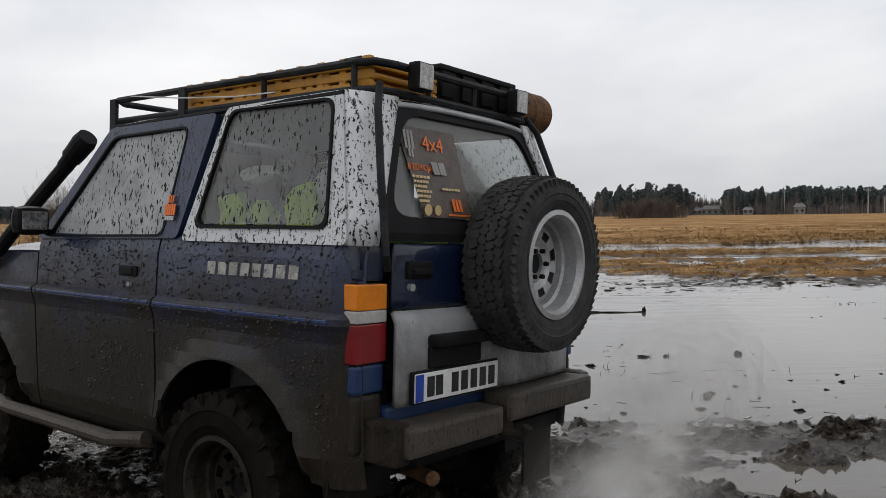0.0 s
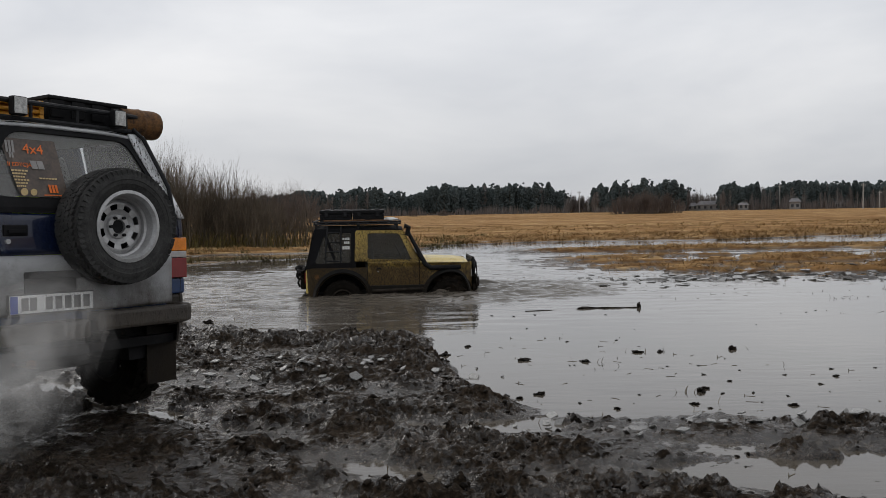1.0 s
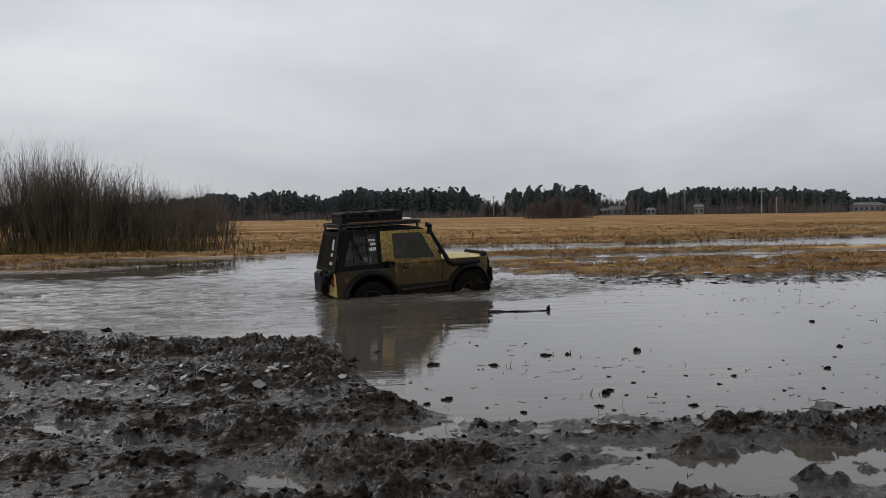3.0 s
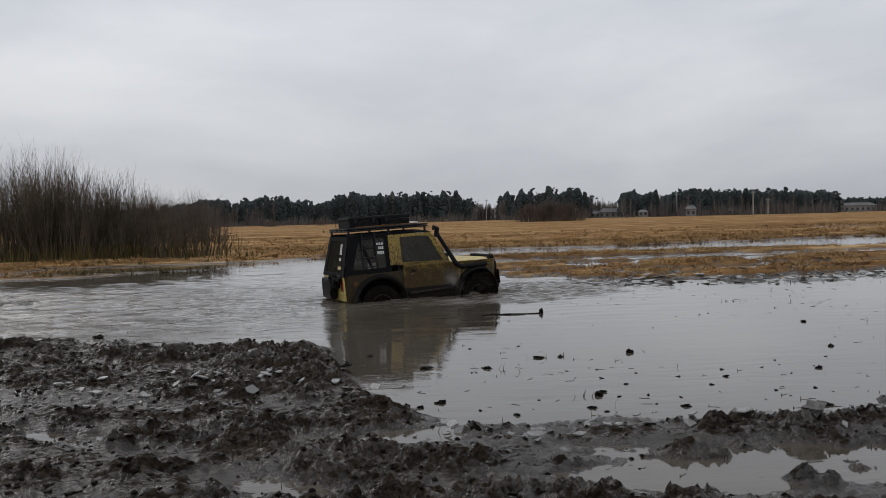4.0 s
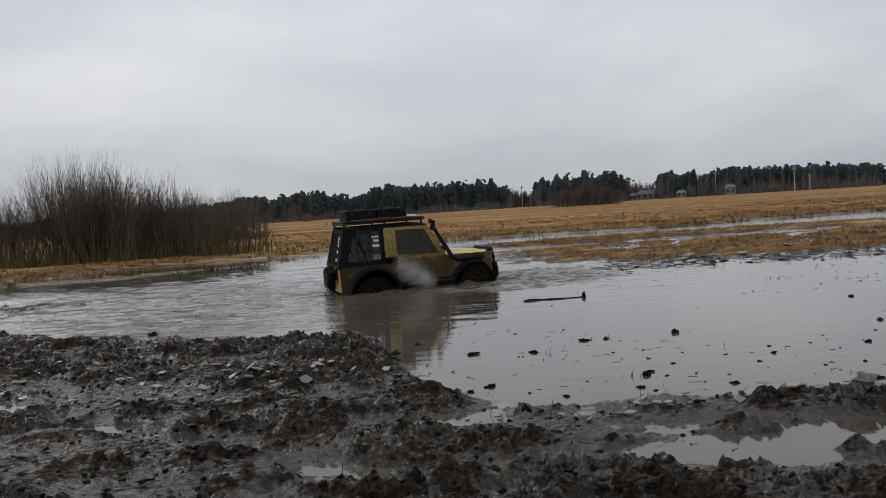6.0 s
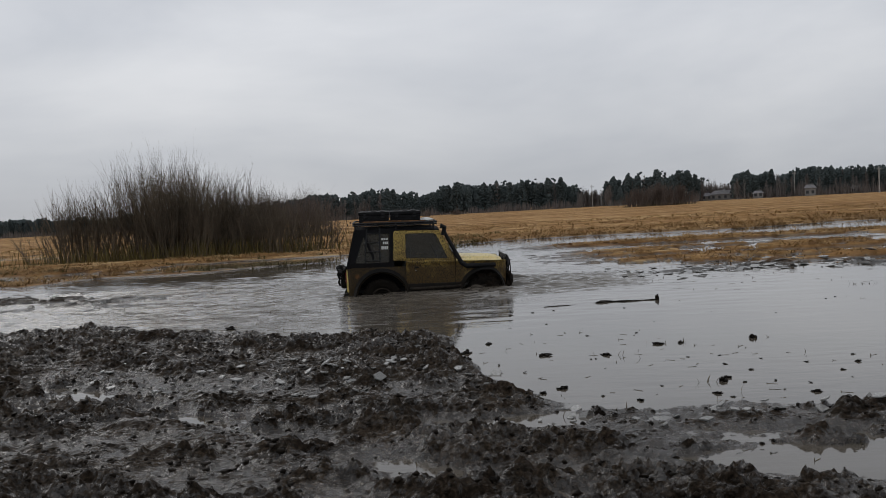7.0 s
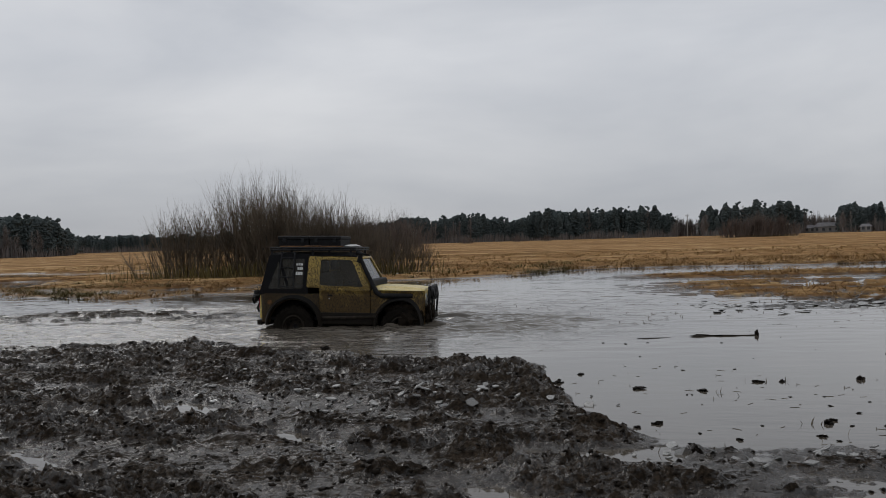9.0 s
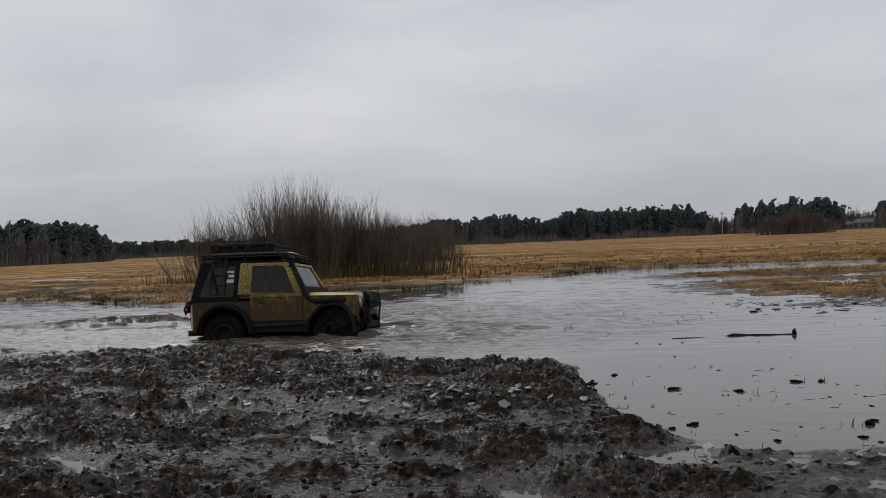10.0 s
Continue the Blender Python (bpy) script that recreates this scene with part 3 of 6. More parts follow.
def build_ground():
    xs = spaced(((-3500, 0), (-900, 650), (-300, 100), (-100, 25), (-40, 5), (-22, 0.6), (-12, 0.20), (-6.5, 0.06), (4.8, 0.019), (9, 0.08), (20, 0.25), (40, 2), (100, 10), (300, 50), (900, 150), (3500, 650)))
    ys = spaced(((-3500, 0), (-300, 800), (-40, 65), (-4, 6), (1.5, 0.5), (2.6, 0.10), (6.6, 0.018), (12.2, 0.027), (20, 0.11), (42, 0.18), (60, 1.5), (110, 5), (300, 20), (900, 100), (3500, 650)))
    gx, gy = np.meshgrid(xs, ys, indexing="ij")
    h, grassy = ground_height(gx, gy)
    nx, ny = gx.shape
    me = bpy.data.meshes.new("ground")
    co = np.stack((gx, gy, h), -1).reshape(-1, 3)
    idx = np.arange(nx * ny).reshape(nx, ny)
    faces = np.stack((idx[:-1, :-1], idx[1:, :-1], idx[1:, 1:], idx[:-1, 1:]), -1).reshape(-1, 4)
    me.from_pydata(co.tolist(), [], faces.tolist())
    me.attributes.new("grassy", "FLOAT", "POINT").data.foreach_set("value", grassy.reshape(-1).astype(np.float32))
    me.polygons.foreach_set("use_smooth", np.ones(len(me.polygons), dtype=bool))
    me.materials.append(MUD)
    tagged(new("ground", me), "black churned mud passing into a straw-coloured field", "ground", kind="structure")


def build_water():
    """One sheet of water: choppy where the wading car has stirred it, nearly still to its sides."""
    xs = spaced(((-60, 0), (-16, 4), (14, 0.10), (24, 0.5), (60, 4)))
    ys = spaced(((-2, 0), (9, 1.0), (24, 0.075), (40, 0.5), (56, 2)))
    gx, gy = np.meshgrid(xs, ys, indexing="ij")
    chop = layers(gx * 1.1, gy * 3.2, 3, 201, 0.6) - 0.5 + 0.7 * (layers(gx * 2.6 + gy, gy * 6.5, 2, 211) - 0.5)
    stirred = np.exp(-(((gx + 7.0) / 8.0) ** 2 + ((gy - 16.0) / 5.5) ** 2)) * step(9.2, 11, gy)
    z = chop * (0.070 * stirred + 0.003 * step(11, 15, gy) + 0.010 * step(15, 19, gy)) * (1 - step(28, 36, gy))
    nx, ny = gx.shape
    idx = np.arange(nx * ny).reshape(nx, ny)
    me = bpy.data.meshes.new("water")
    me.from_pydata(np.stack((gx, gy, z), -1).reshape(-1, 3).tolist(), [], np.stack((idx[:-1, :-1], idx[1:, :-1], idx[1:, 1:], idx[:-1, 1:]), -1).reshape(-1, 4).tolist())
    me.polygons.foreach_set("use_smooth", np.ones(len(me.polygons), dtype=bool))
    me.materials.append(WATER)
    tagged(new("water", me), "grey shallow flood water over mud", "water", kind="structure")


def height_at(x, y):
    return float(ground_height(np.array([float(x)]), np.array([float(y)]))[0][0])


build_ground()
build_water()


# ---- cars ----
def tyre(bm, R, w, rim, fine=False, blocks=44):
    """A tyre about the y axis with a carcass, sidewall rings and staggered rows of tread blocks."""
    h = w / 2
    lathe(bm, [(rim, -h * 0.72), (rim + 0.015, -h * 0.86), (rim + 0.05, -h * 0.97), (rim + 0.055, -h), (R - 0.075, -h), (R - 0.07, -h * 1.03), (R - 0.05, -h * 0.99), (R - 0.016, -h * 0.86),
               (R - 0.012, 0), (R - 0.016, h * 0.86), (R - 0.05, h * 0.99), (R - 0.07, h * 1.03), (R - 0.075, h), (rim + 0.055, h), (rim + 0.05, h * 0.97), (rim + 0.015, h * 0.86), (rim, h * 0.72), (rim, -h * 0.72)], 56)
    rows = ((-1.0, -0.62, R - 0.028, 0), (-0.56, -0.06, R - 0.012, 0.5), (0.06, 0.56, R - 0.012, 0), (0.62, 1.0, R - 0.028, 0.5))
    if fine:
        blocks = 58
        rows = ((-1.0, -0.70, R - 0.026, 0), (-0.66, -0.36, R - 0.014, 0.5), (-0.31, -0.02, R - 0.010, 0.2), (0.02, 0.31, R - 0.010, 0.7), (0.36, 0.66, R - 0.014, 0.1), (0.70, 1.0, R - 0.026, 0.6))
    for row, (y0, y1, r0, skew) in enumerate(rows):
        outer = row in (0, len(rows) - 1)
        for k in range(blocks):
            a = 2 * math.pi * (k + skew) / blocks
            d = 0.36 + 0.07 * ((k * 7 + row * 3) % 3)
            tilt = pose(0, 0, 0, 0, 0, (24 if (row + k) % 2 else -14) if not fine else (20, -26)[row % 2])
            top = r0 + ((0.022 if outer else 0.012) if not fine else 0.011)
            box(bm, -R * math.pi / blocks * 2 * d, R * math.pi / blocks * 2 * d, y0 * h, y1 * h, r0 - 0.03, top, 0, Matrix.Rotation(a, 4, "Y") @ tilt)


def rim_mesh(bm, r, w, out, holes=8):
    """A steel disc wheel: barrel, dish with holes, hub. The outer face looks towards y * out."""
    h = w / 2 * out
    lathe(bm, [(r + 0.012, h * 0.80), (r + 0.016, h * 0.92), (r - 0.004, h * 0.95), (r - 0.018, h * 0.75), (r - 0.022, h * 0.30), (r - 0.035, h * 0.24), (r - 0.037, -h * 0.7), (r + 0.012, -h * 0.8)], 64)
    dish = [(r - 0.036, h * 0.02), (r - 0.055, h * 0.12), (r - 0.066, h * 0.14), (r - 0.098, h * 0.10), (r - 0.106, h * 0.06), (0.078, -h * 0.02), (0.070, h * 0.08), (0.045, h * 0.10), (0.043, -h * 0.15)]
    lathe(bm, dish, 64, skip=lambda i, k: i in (2,) and (k % 8) in (1, 2, 3, 4))


def wheel(name, m, parent, R, w, r, out, rubber, steel, label="", fine_tread=False):
    hub = new(name)
    hub.parent = parent
    hub.matrix_basis = m
    tagged(hub, label)
    bm = bmesh.new()
    tyre(bm, R, w, r, fine_tread)
    part("tyre", bm, rubber, hub, "all-terrain tyre with a close zigzag tread" if fine_tread else "chunky mud-terrain tyre")
    bm = bmesh.new()
    rim_mesh(bm, r, w, out)
    part("rim", bm, steel, hub, "pressed steel rim with round holes", smooth=False)
    bm = bmesh.new()
    lathe(bm, [(0.001, 0.0 * out), (0.04, 0.0), (0.044, -0.03 * out), (0.044, -0.10 * out), (0.17, -0.11 * out), (0.175, -0.13 * out)], 24)
    for k in range(6):
        a = 2 * math.pi * k / 6
        tube(bm, [(0.06 * math.cos(a), -0.01 * out, 0.06 * math.sin(a)), (0.06 * math.cos(a), 0.03 * out, 0.06 * math.sin(a))], 0.010, 6)
    part("hub", bm, BLACK, hub)
    return hub


def body_profile(z):
    return float(np.interp(z, (0.42, 0.60, 1.03, 1.075, 1.095, 1.115, 1.30, 1.37), (0.735, 0.765, 0.787, 0.805, 0.805, 0.778, 0.770, 0.752)))


def side_panel(x0, x1, side, sill, arches, top=1.37, tail=None, nose=None):
    """A stretch of body side with wheel arches cut out of it and lips flared round them."""
    xs = sorted({round(float(v), 4) for v in np.linspace(x0, x1, 26)} | {round(c + r * math.cos(a), 4) for c, _, r in arches for a in np.linspace(0, math.pi, 33) if x0 <= c + r * math.cos(a) <= x1})
    zs = [0.40, 0.46, 0.52, 0.60, 0.68, 0.76, 0.84, 0.90, 0.96, 1.01, 1.05, 1.075, 1.095, 1.115, 1.16, 1.22, 1.30, 1.34, 1.37]

    def place(x, z):
        low, flare = sill, 0.0
        for c, cz, r in arches:
            if abs(x - c) < r:
                low = max(low, cz + math.sqrt(r * r - (x - c) ** 2))
        z = min(max(z, low), top)
        for c, cz, r in arches:
            d = math.hypot(x - c, z - cz) - r
            if z > sill + 0.04:
                flare = max(flare, 0.032 * math.exp(-(max(d, 0) / 0.055) ** 2))
        y = body_profile(z) + flare
        if tail is not None:
            y -= 0.07 * max(0, (tail + 0.10 - x) / 0.10) ** 2
        if nose is not None:
            y -= 0.10 * max(0, (x - nose + 0.25) / 0.25) ** 2
        return (x, side * y, z)
    return grid(xs, zs, place)


def shell(car, paint, spec):
    """The panels that both cars share: sides, floor, arches, bonnet, nose, windscreen."""
    for side in (1, -1):
        part("rear_wing", side_panel(-0.63, 0.515, side, spec["sill"], ((0.04, 0.42, 0.475),), top=spec["rear_belt"], tail=-0.63), spec.get("rear_paint", paint), car, thick=0.012, smooth=False)
        part("front_wing", side_panel(1.585, 2.74, side, spec["sill"], ((2.17, 0.42, 0.48),), top=spec["wing"], nose=2.74), paint, car, thick=0.012)
        door = part("door", side_panel(0.528, 1.572, side, spec["sill"] + 0.03, ((0.04, 0.42, 0.475), (2.17, 0.42, 0.48)), top=spec["belt"]), paint, car, thick=0.012)
        hz = spec["belt"] - 0.16
        part("door_handle", box(boxed(0.67, 0.81, side * 0.772, side * 0.790, hz - 0.02, hz + 0.025, 0.006), 0.695, 0.785, side * 0.78, side * 0.796, hz - 0.012, hz + 0.017, 0.004), BLACK, door, "black recessed door handle")
        part("door_lock", tubed([(0.72, side * 0.77, hz - 0.055), (0.72, side * 0.797, hz - 0.055)], 0.011, 10), STEEL, door)
        for c in (0.04, 2.17):
            bm = bmesh.new()
            n = 20
            a = [[bm.verts.new((c + 0.53 * math.cos(math.pi * k / n), side * y, 0.40 + 0.53 * math.sin(math.pi * k / n))) for k in range(n + 1)] for y in (0.40, 0.745)]
            for k in range(n):
                bm.faces.new((a[0][k], a[0][k + 1], a[1][k + 1], a[1][k]))
            bm.faces.new([a[0][k] for k in range(n + 1)])
            part("wheel_arch_liner", bm, BLACK, car, thick=0.01)
        part("sill", boxed(0.50, 1.70, side * 0.60, side * 0.752, spec["sill"] - 0.02, spec["sill"] + 0.12, 0.02), DIRTY_BLACK, car)
    bm = boxed(-0.58, 1.60, -0.70, 0.70, 0.50, 0.56)
    box(bm, 0.55, 1.66, -0.70, 0.70, 0.44, 0.52)
    box(bm, 1.60, 2.65, -0.38, 0.38, 0.45, 0.95)
    part("floor_pan", bm, BLACK, car)
    bm = bmesh.new()
    tube(bm, [(0, -0.70, 0.38), (0, 0.70, 0.38)], 0.05, 10)
    lump(bm, (0, 0.1, 0.38), (0.13, 0.15, 0.13), 0.05, 1, 2)
    part("rear_axle", bm, BLACK, car)
    part("front_axle", tubed([(2.17, -0.70, 0.38), (2.17, 0.70, 0.38)], 0.05, 10), BLACK, car)
    wing = spec["wing"]
    part("bonnet", grid(np.linspace(1.60, 2.74, 14), np.linspace(-0.74, 0.74, 15),
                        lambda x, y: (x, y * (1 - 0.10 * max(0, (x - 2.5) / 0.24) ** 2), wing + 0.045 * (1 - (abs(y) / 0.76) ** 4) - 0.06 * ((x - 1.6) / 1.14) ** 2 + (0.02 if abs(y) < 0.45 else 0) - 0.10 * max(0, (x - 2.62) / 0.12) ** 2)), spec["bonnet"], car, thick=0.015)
    bm = boxed(2.66, 2.735, -0.66, 0.66, 0.72, wing - 0.13, 0.02)
    part("nose_panel", bm, paint, car)
    grille = part("grille", boxed(2.735, 2.75, -0.36, 0.36, 0.84, wing - 0.18, 0.005), BLACK, car)
    for k in range(5):
        part("grille_bar", boxed(2.75, 2.762, -0.35, 0.35, 0.86 + k * 0.032, 0.872 + k * 0.032), DIRTY_BLACK, grille)
    for side in (1, -1):
        bm = bmesh.new()
        lathe(bm, [(0.001, 0.02), (0.06, 0.015), (0.085, 0.0), (0.095, 0.008), (0.098, -0.02)], 24, m=pose(2.745, side * 0.50, 0.92, 0, 0, -90))
        part("headlight", bm, LAMP_GLASS, car, "round headlight")
    # windscreen between the roof's front edge and the scuttle
    x0, z0, x1, z1, hw0, hw1 = spec["screen"]
    place = lambda y, t: (x0 + (x1 - x0) * t, y * (hw0 + (hw1 - hw0) * t), z0 + (z1 - z0) * t + 0.0)
    frame_ = ring(bmesh.new(), rounded([(-1, 0), (1, 0), (1, 1), (-1, 1)], 0.04), rounded([(-0.91, 0.07), (0.91, 0.07), (0.91, 0.93), (-0.91, 0.93)], 0.06), place)
    screen = part("windscreen_frame", frame_, spec["pillar"], car, thick=0.035)
    part("windscreen", sheet(rounded([(-0.93, 0.05), (0.93, 0.05), (0.93, 0.95), (-0.93, 0.95)], 0.05), lambda y, t: tuple(Vector(place(y, t)) + Vector((-0.004, 0, -0.004)))), WIND, screen)
    part("dashboard", boxed(1.25, 1.62, -0.68, 0.68, 0.95, 1.27, 0.04), BLACK, car)
    part("steering_wheel", lathe(bmesh.new(), [(0.175, 0.01), (0.19, 0.02), (0.20, 0.0), (0.19, -0.02), (0.175, -0.01), (0.175, 0.01)], 24, m=pose(1.16, 0.36, 1.22, 0, 0, -90) @ pose(0, 0, 0, 25, 0, 0)), BLACK, car)


def seat(car, x, y, cover, cloth, label):
    s = part("seat", box(boxed(x - 0.05, x + 0.45, y - 0.24, y + 0.24, 0.62, 0.86, 0.05), x - 0.14, x + 0.02, y - 0.24, y + 0.24, 0.72, 1.40, 0.05, ), SEAT, car, "grey fabric seat")
    part("headrest", boxed(x - 0.15, x - 0.04, y - 0.13, y + 0.13, 1.43, 1.62, 0.04), SEAT, s)
    if cover:
        part("seat_cover", box(boxed(x - 0.165, x + 0.035, y - 0.25, y - 0.06, 1.05, 1.50, 0.05), x - 0.165, x + 0.035, y + 0.05, y + 0.25, 1.05, 1.47, 0.05), cloth, s, label)


def side_window_place(side):
    return lambda x, z: (x, side * (0.757 - (z - 1.36) * 0.13), z + max(0, z - 1.40) * 0.065)


def pushed(place, d):
    return lambda a, b: tuple(Vector(place(a, b)) * 1.0 + Vector((0, math.copysign(d, place(a, b)[1]), 0)))


def bars(bm, place, x0, x1, z0, z1, n, fill, d, slant=0.0):
    """A row of n plain bars in the rectangle given."""
    w = (x1 - x0) / n
    for k in range(n):
        a, b = x0 + w * (k + (1 - fill) / 2), x0 + w * (k + (1 + fill) / 2)
        q = [Vector(place(*p)) for p in ((a, z0), (b, z0), (b + slant, z1), (a + slant, z1))]
        nrm = (q[1] - q[0]).cross(q[3] - q[0]).normalized() * d
        lo, hi = [bm.verts.new(v - nrm) for v in q], [bm.verts.new(v + nrm) for v in q]
        bm.faces.new(lo[::-1])
        bm.faces.new(hi)
        for i in range(4):
            bm.faces.new((lo[i], lo[(i + 1) % 4], hi[(i + 1) % 4], hi[i]))
    return bm


def lettering(text, size, mat, parent, m, name="lettering"):
    cu = bpy.data.curves.new(name, "FONT")
    cu.body, cu.size, cu.extrude, cu.align_x = text, size, 0.001, "LEFT"
    cu.materials.append(mat)
    ob = new(name, cu)
    ob.parent = parent
    ob.matrix_basis = m
    return ob


def blue_car():
    car = thing("off_road_car", "mud-splashed dark blue and silver off-road car with a spare wheel", "car")
    shell(car, BLUE, dict(sill=0.50, belt=1.37, rear_belt=1.37, wing=1.27, bonnet=BLUE, pillar=BLUE, screen=(1.62, 1.29, 1.03, 1.880, 0.73, 0.68)))
    # side windows, pillars and the white-silver window surround
    for side in (1, -1):
        sp = side_window_place(side)
        up = pushed(sp, 0.006)
        frame_ = ring(bmesh.new(), rounded([(0.40, 1.36), (1.60, 1.34), (1.03, 1.84), (0.22, 1.85)], 0.03), rounded([(0.505, 1.372), (1.495, 1.357), (0.985, 1.797), (0.405, 1.807)], 0.05), sp)
        dr = part("window_frame", frame_, BLUE, car, thick=0.03)
        part("gasket", ring(bmesh.new(), rounded([(0.50, 1.367), (1.505, 1.352), (0.99, 1.803), (0.40, 1.813)], 0.05), rounded([(0.51, 1.376), (1.485, 1.362), (0.982, 1.795), (0.41, 1.804)], 0.05), pushed(sp, 0.012)), BLACK, dr, thick=0.012)
        part("window_pane", sheet(rounded([(0.515, 1.378), (1.475, 1.365), (0.977, 1.792), (0.415, 1.80)], 0.05), sp), DOOR_GLASS, dr, "door glass covered in spray, whitened for the reflected sky")
        trim = part("window_surround", ring(bmesh.new(), rounded([(0.365, 1.352), (-0.600, 1.352), (-0.500, 1.875), (0.155, 1.865)], 0.03), rounded([(0.275, 1.412), (-0.495, 1.412), (-0.46, 1.848), (0.128, 1.848)], 0.04), up), SILVER, car, "silver surround specked with mud", thick=0.02)
        part("gasket", ring(bmesh.new(), rounded([(0.282, 1.406), (-0.502, 1.406), (-0.467, 1.853), (0.125, 1.853)], 0.045), rounded([(0.266, 1.418), (-0.489, 1.418), (-0.457, 1.844), (0.118, 1.844)], 0.05), pushed(sp, 0.016)), BLACK, trim, thick=0.016)
        part("window_pane", sheet(rounded([(0.262, 1.422), (-0.487, 1.422), (-0.452, 1.842), (0.118, 1.842)], 0.05), pushed(sp, 0.008)), GLASS, trim, "rear side glass covered in specks of mud")
        # silver corner post between the side window and the rear glass
        part("corner_post", grid(np.linspace(0, 1, 8), np.linspace(1.352, 1.875, 6),
                                 lambda t, z: (-0.600 + (z - 1.352) * 0.19 - 0.060 * math.sin(t * math.pi / 2), side * (0.762 - (z - 1.36) * 0.13 - (0.085 + 0.25 * (z - 1.352)) * (1 - math.cos(t * math.pi / 2))), z + max(0, z - 1.40) * 0.065)), SILVER, car, thick=0.012, smooth=True)
        # tail lamp cluster in the corner of the body
        lamp = part("tail_lamp", boxed(-0.622, -0.57, side * 0.600, side * 0.750, 0.915, 1.225, 0.012), BLACK, car)
        for nm, z0, z1, mt, lb in (("indicator", 1.130, 1.22, AMBER, "amber lens"), ("reversing_light", 1.084, 1.128, CLEAR_LENS, "dirty clear lens"), ("brake_light", 0.945, 1.081, RED, "red lens")):
            part(nm, boxed(-0.645, -0.580, side * 0.608, side * 0.762, z0, z1, 0.005), mt, lamp, lb)
        part("corner_panel", boxed(-0.632, -0.575, side * 0.605, side * 0.752, 0.835, 0.938, 0.012), BRIGHT_BLUE, car)
        part("corner_panel", boxed(-0.628, -0.56, side * 0.605, side * 0.745, 0.62, 0.833, 0.02), BLUE, car)
        part("corner_panel", boxed(-0.628, -0.56, side * 0.608, side * 0.745, 1.228, 1.362, 0.012), BLUE_REAR, car)
    for side in (1, -1):
        part("step_bar", tubed([(0.55, side * 0.80, 0.50), (0.75, side * 0.84, 0.475), (1.75, side * 0.84, 0.475), (1.95, side * 0.80, 0.50)], 0.035, 10), CAKED, car, "mud-caked side step tube")
    for k in range(8):
        x = 0.18 - k * 0.0694
        part("badge_bar", bars(bmesh.new(), lambda x, z: (x, body_profile(z) + 0.006, z), x, x - 0.0694, 1.225, 1.275, 1, 0.72, 0.003, -0.004), BADGE, car, "worn pale bar of a badge")
    for side in (1, -1):
        for x0, x1 in ((-0.55, 0.505), (0.54, 1.56), (1.60, 2.48)):
            part("moulding", boxed(x0, x1, side * 0.803, side * 0.813, 1.079, 1.095, 0.004), MOULD, car, "glossy blue moulding along the side")
    st = side_window_place(1)
    part("sticker", bars(bars(bmesh.new(), pushed(st, 0.026), 0.49, 0.415, 1.455, 1.50, 5, 0.85, 0.001), pushed(st, 0.026), 0.475, 0.43, 1.505, 1.535, 3, 0.6, 0.001), ORANGE, car, "orange and white sticker on the pillar")
    part("sticker", bars(bmesh.new(), pushed(st, 0.0262), 0.485, 0.42, 1.435, 1.452, 4, 0.8, 0.001), PALE, car, "white print under the orange sticker")
    roof = part("roof", grid(np.linspace(-0.505, 1.03, 14), np.linspace(-1, 1, 21),
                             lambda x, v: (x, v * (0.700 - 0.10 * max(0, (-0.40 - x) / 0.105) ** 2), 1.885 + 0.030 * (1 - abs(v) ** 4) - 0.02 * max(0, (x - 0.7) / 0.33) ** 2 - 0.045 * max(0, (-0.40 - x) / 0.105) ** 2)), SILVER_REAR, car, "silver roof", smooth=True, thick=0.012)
    for side in (1, -1):
        part("gutter", tubed([(-0.50, side * 0.700, 1.896), (1.03, side * 0.690, 1.878)], 0.012, 6), BLACK, roof)
    # tailgate and rear glass
    rear = lambda y, z: (-0.640 + max(0, z - 1.40) * 0.25 - 0.035 * (1 - (y / 0.75) ** 2), y, z + max(0, z - 1.40) * 0.065)
    gate = part("tailgate", grid(np.linspace(-0.598, 0.598, 13), (1.125, 1.16, 1.24, 1.32, 1.365), rear), BLUE_REAR, car, "clean dark blue upper tailgate", thick=0.02, smooth=True)
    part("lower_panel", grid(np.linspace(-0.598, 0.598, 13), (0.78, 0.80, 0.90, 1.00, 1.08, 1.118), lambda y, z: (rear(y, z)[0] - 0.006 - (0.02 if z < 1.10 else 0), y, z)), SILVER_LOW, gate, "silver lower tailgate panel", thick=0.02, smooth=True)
    part("lower_rail", boxed(-0.64, -0.55, -0.60, 0.60, 0.66, 0.775, 0.015), BRIGHT_BLUE, car)
    part("window_band", grid(np.linspace(-0.655, 0.655, 9), (1.37, 1.40, 1.445), rear), BLACK, gate, thick=0.03)
    rim_ = part("rear_window_frame", ring(bmesh.new(), rounded([(0.665, 1.42), (-0.665, 1.42), (-0.50, 1.872), (0.50, 1.872)], 0.10), rounded([(0.60, 1.455), (-0.60, 1.455), (-0.45, 1.822), (0.45, 1.822)], 0.10), rear), BLACK, gate, thick=0.02)
    part("window_pane", sheet(rounded([(0.61, 1.445), (-0.61, 1.445), (-0.46, 1.832), (0.46, 1.832)], 0.10), lambda y, z: tuple(Vector(rear(y, z)) + Vector((0.004 - 0.03 * (y / 0.75) ** 2 * 0, 0, 0)))), REAR_GLASS, rim_)
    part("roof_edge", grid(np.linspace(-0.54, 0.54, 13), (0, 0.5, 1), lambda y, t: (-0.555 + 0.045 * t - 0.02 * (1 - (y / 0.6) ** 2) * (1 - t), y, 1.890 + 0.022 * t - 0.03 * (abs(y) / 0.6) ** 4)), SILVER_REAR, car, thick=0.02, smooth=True)
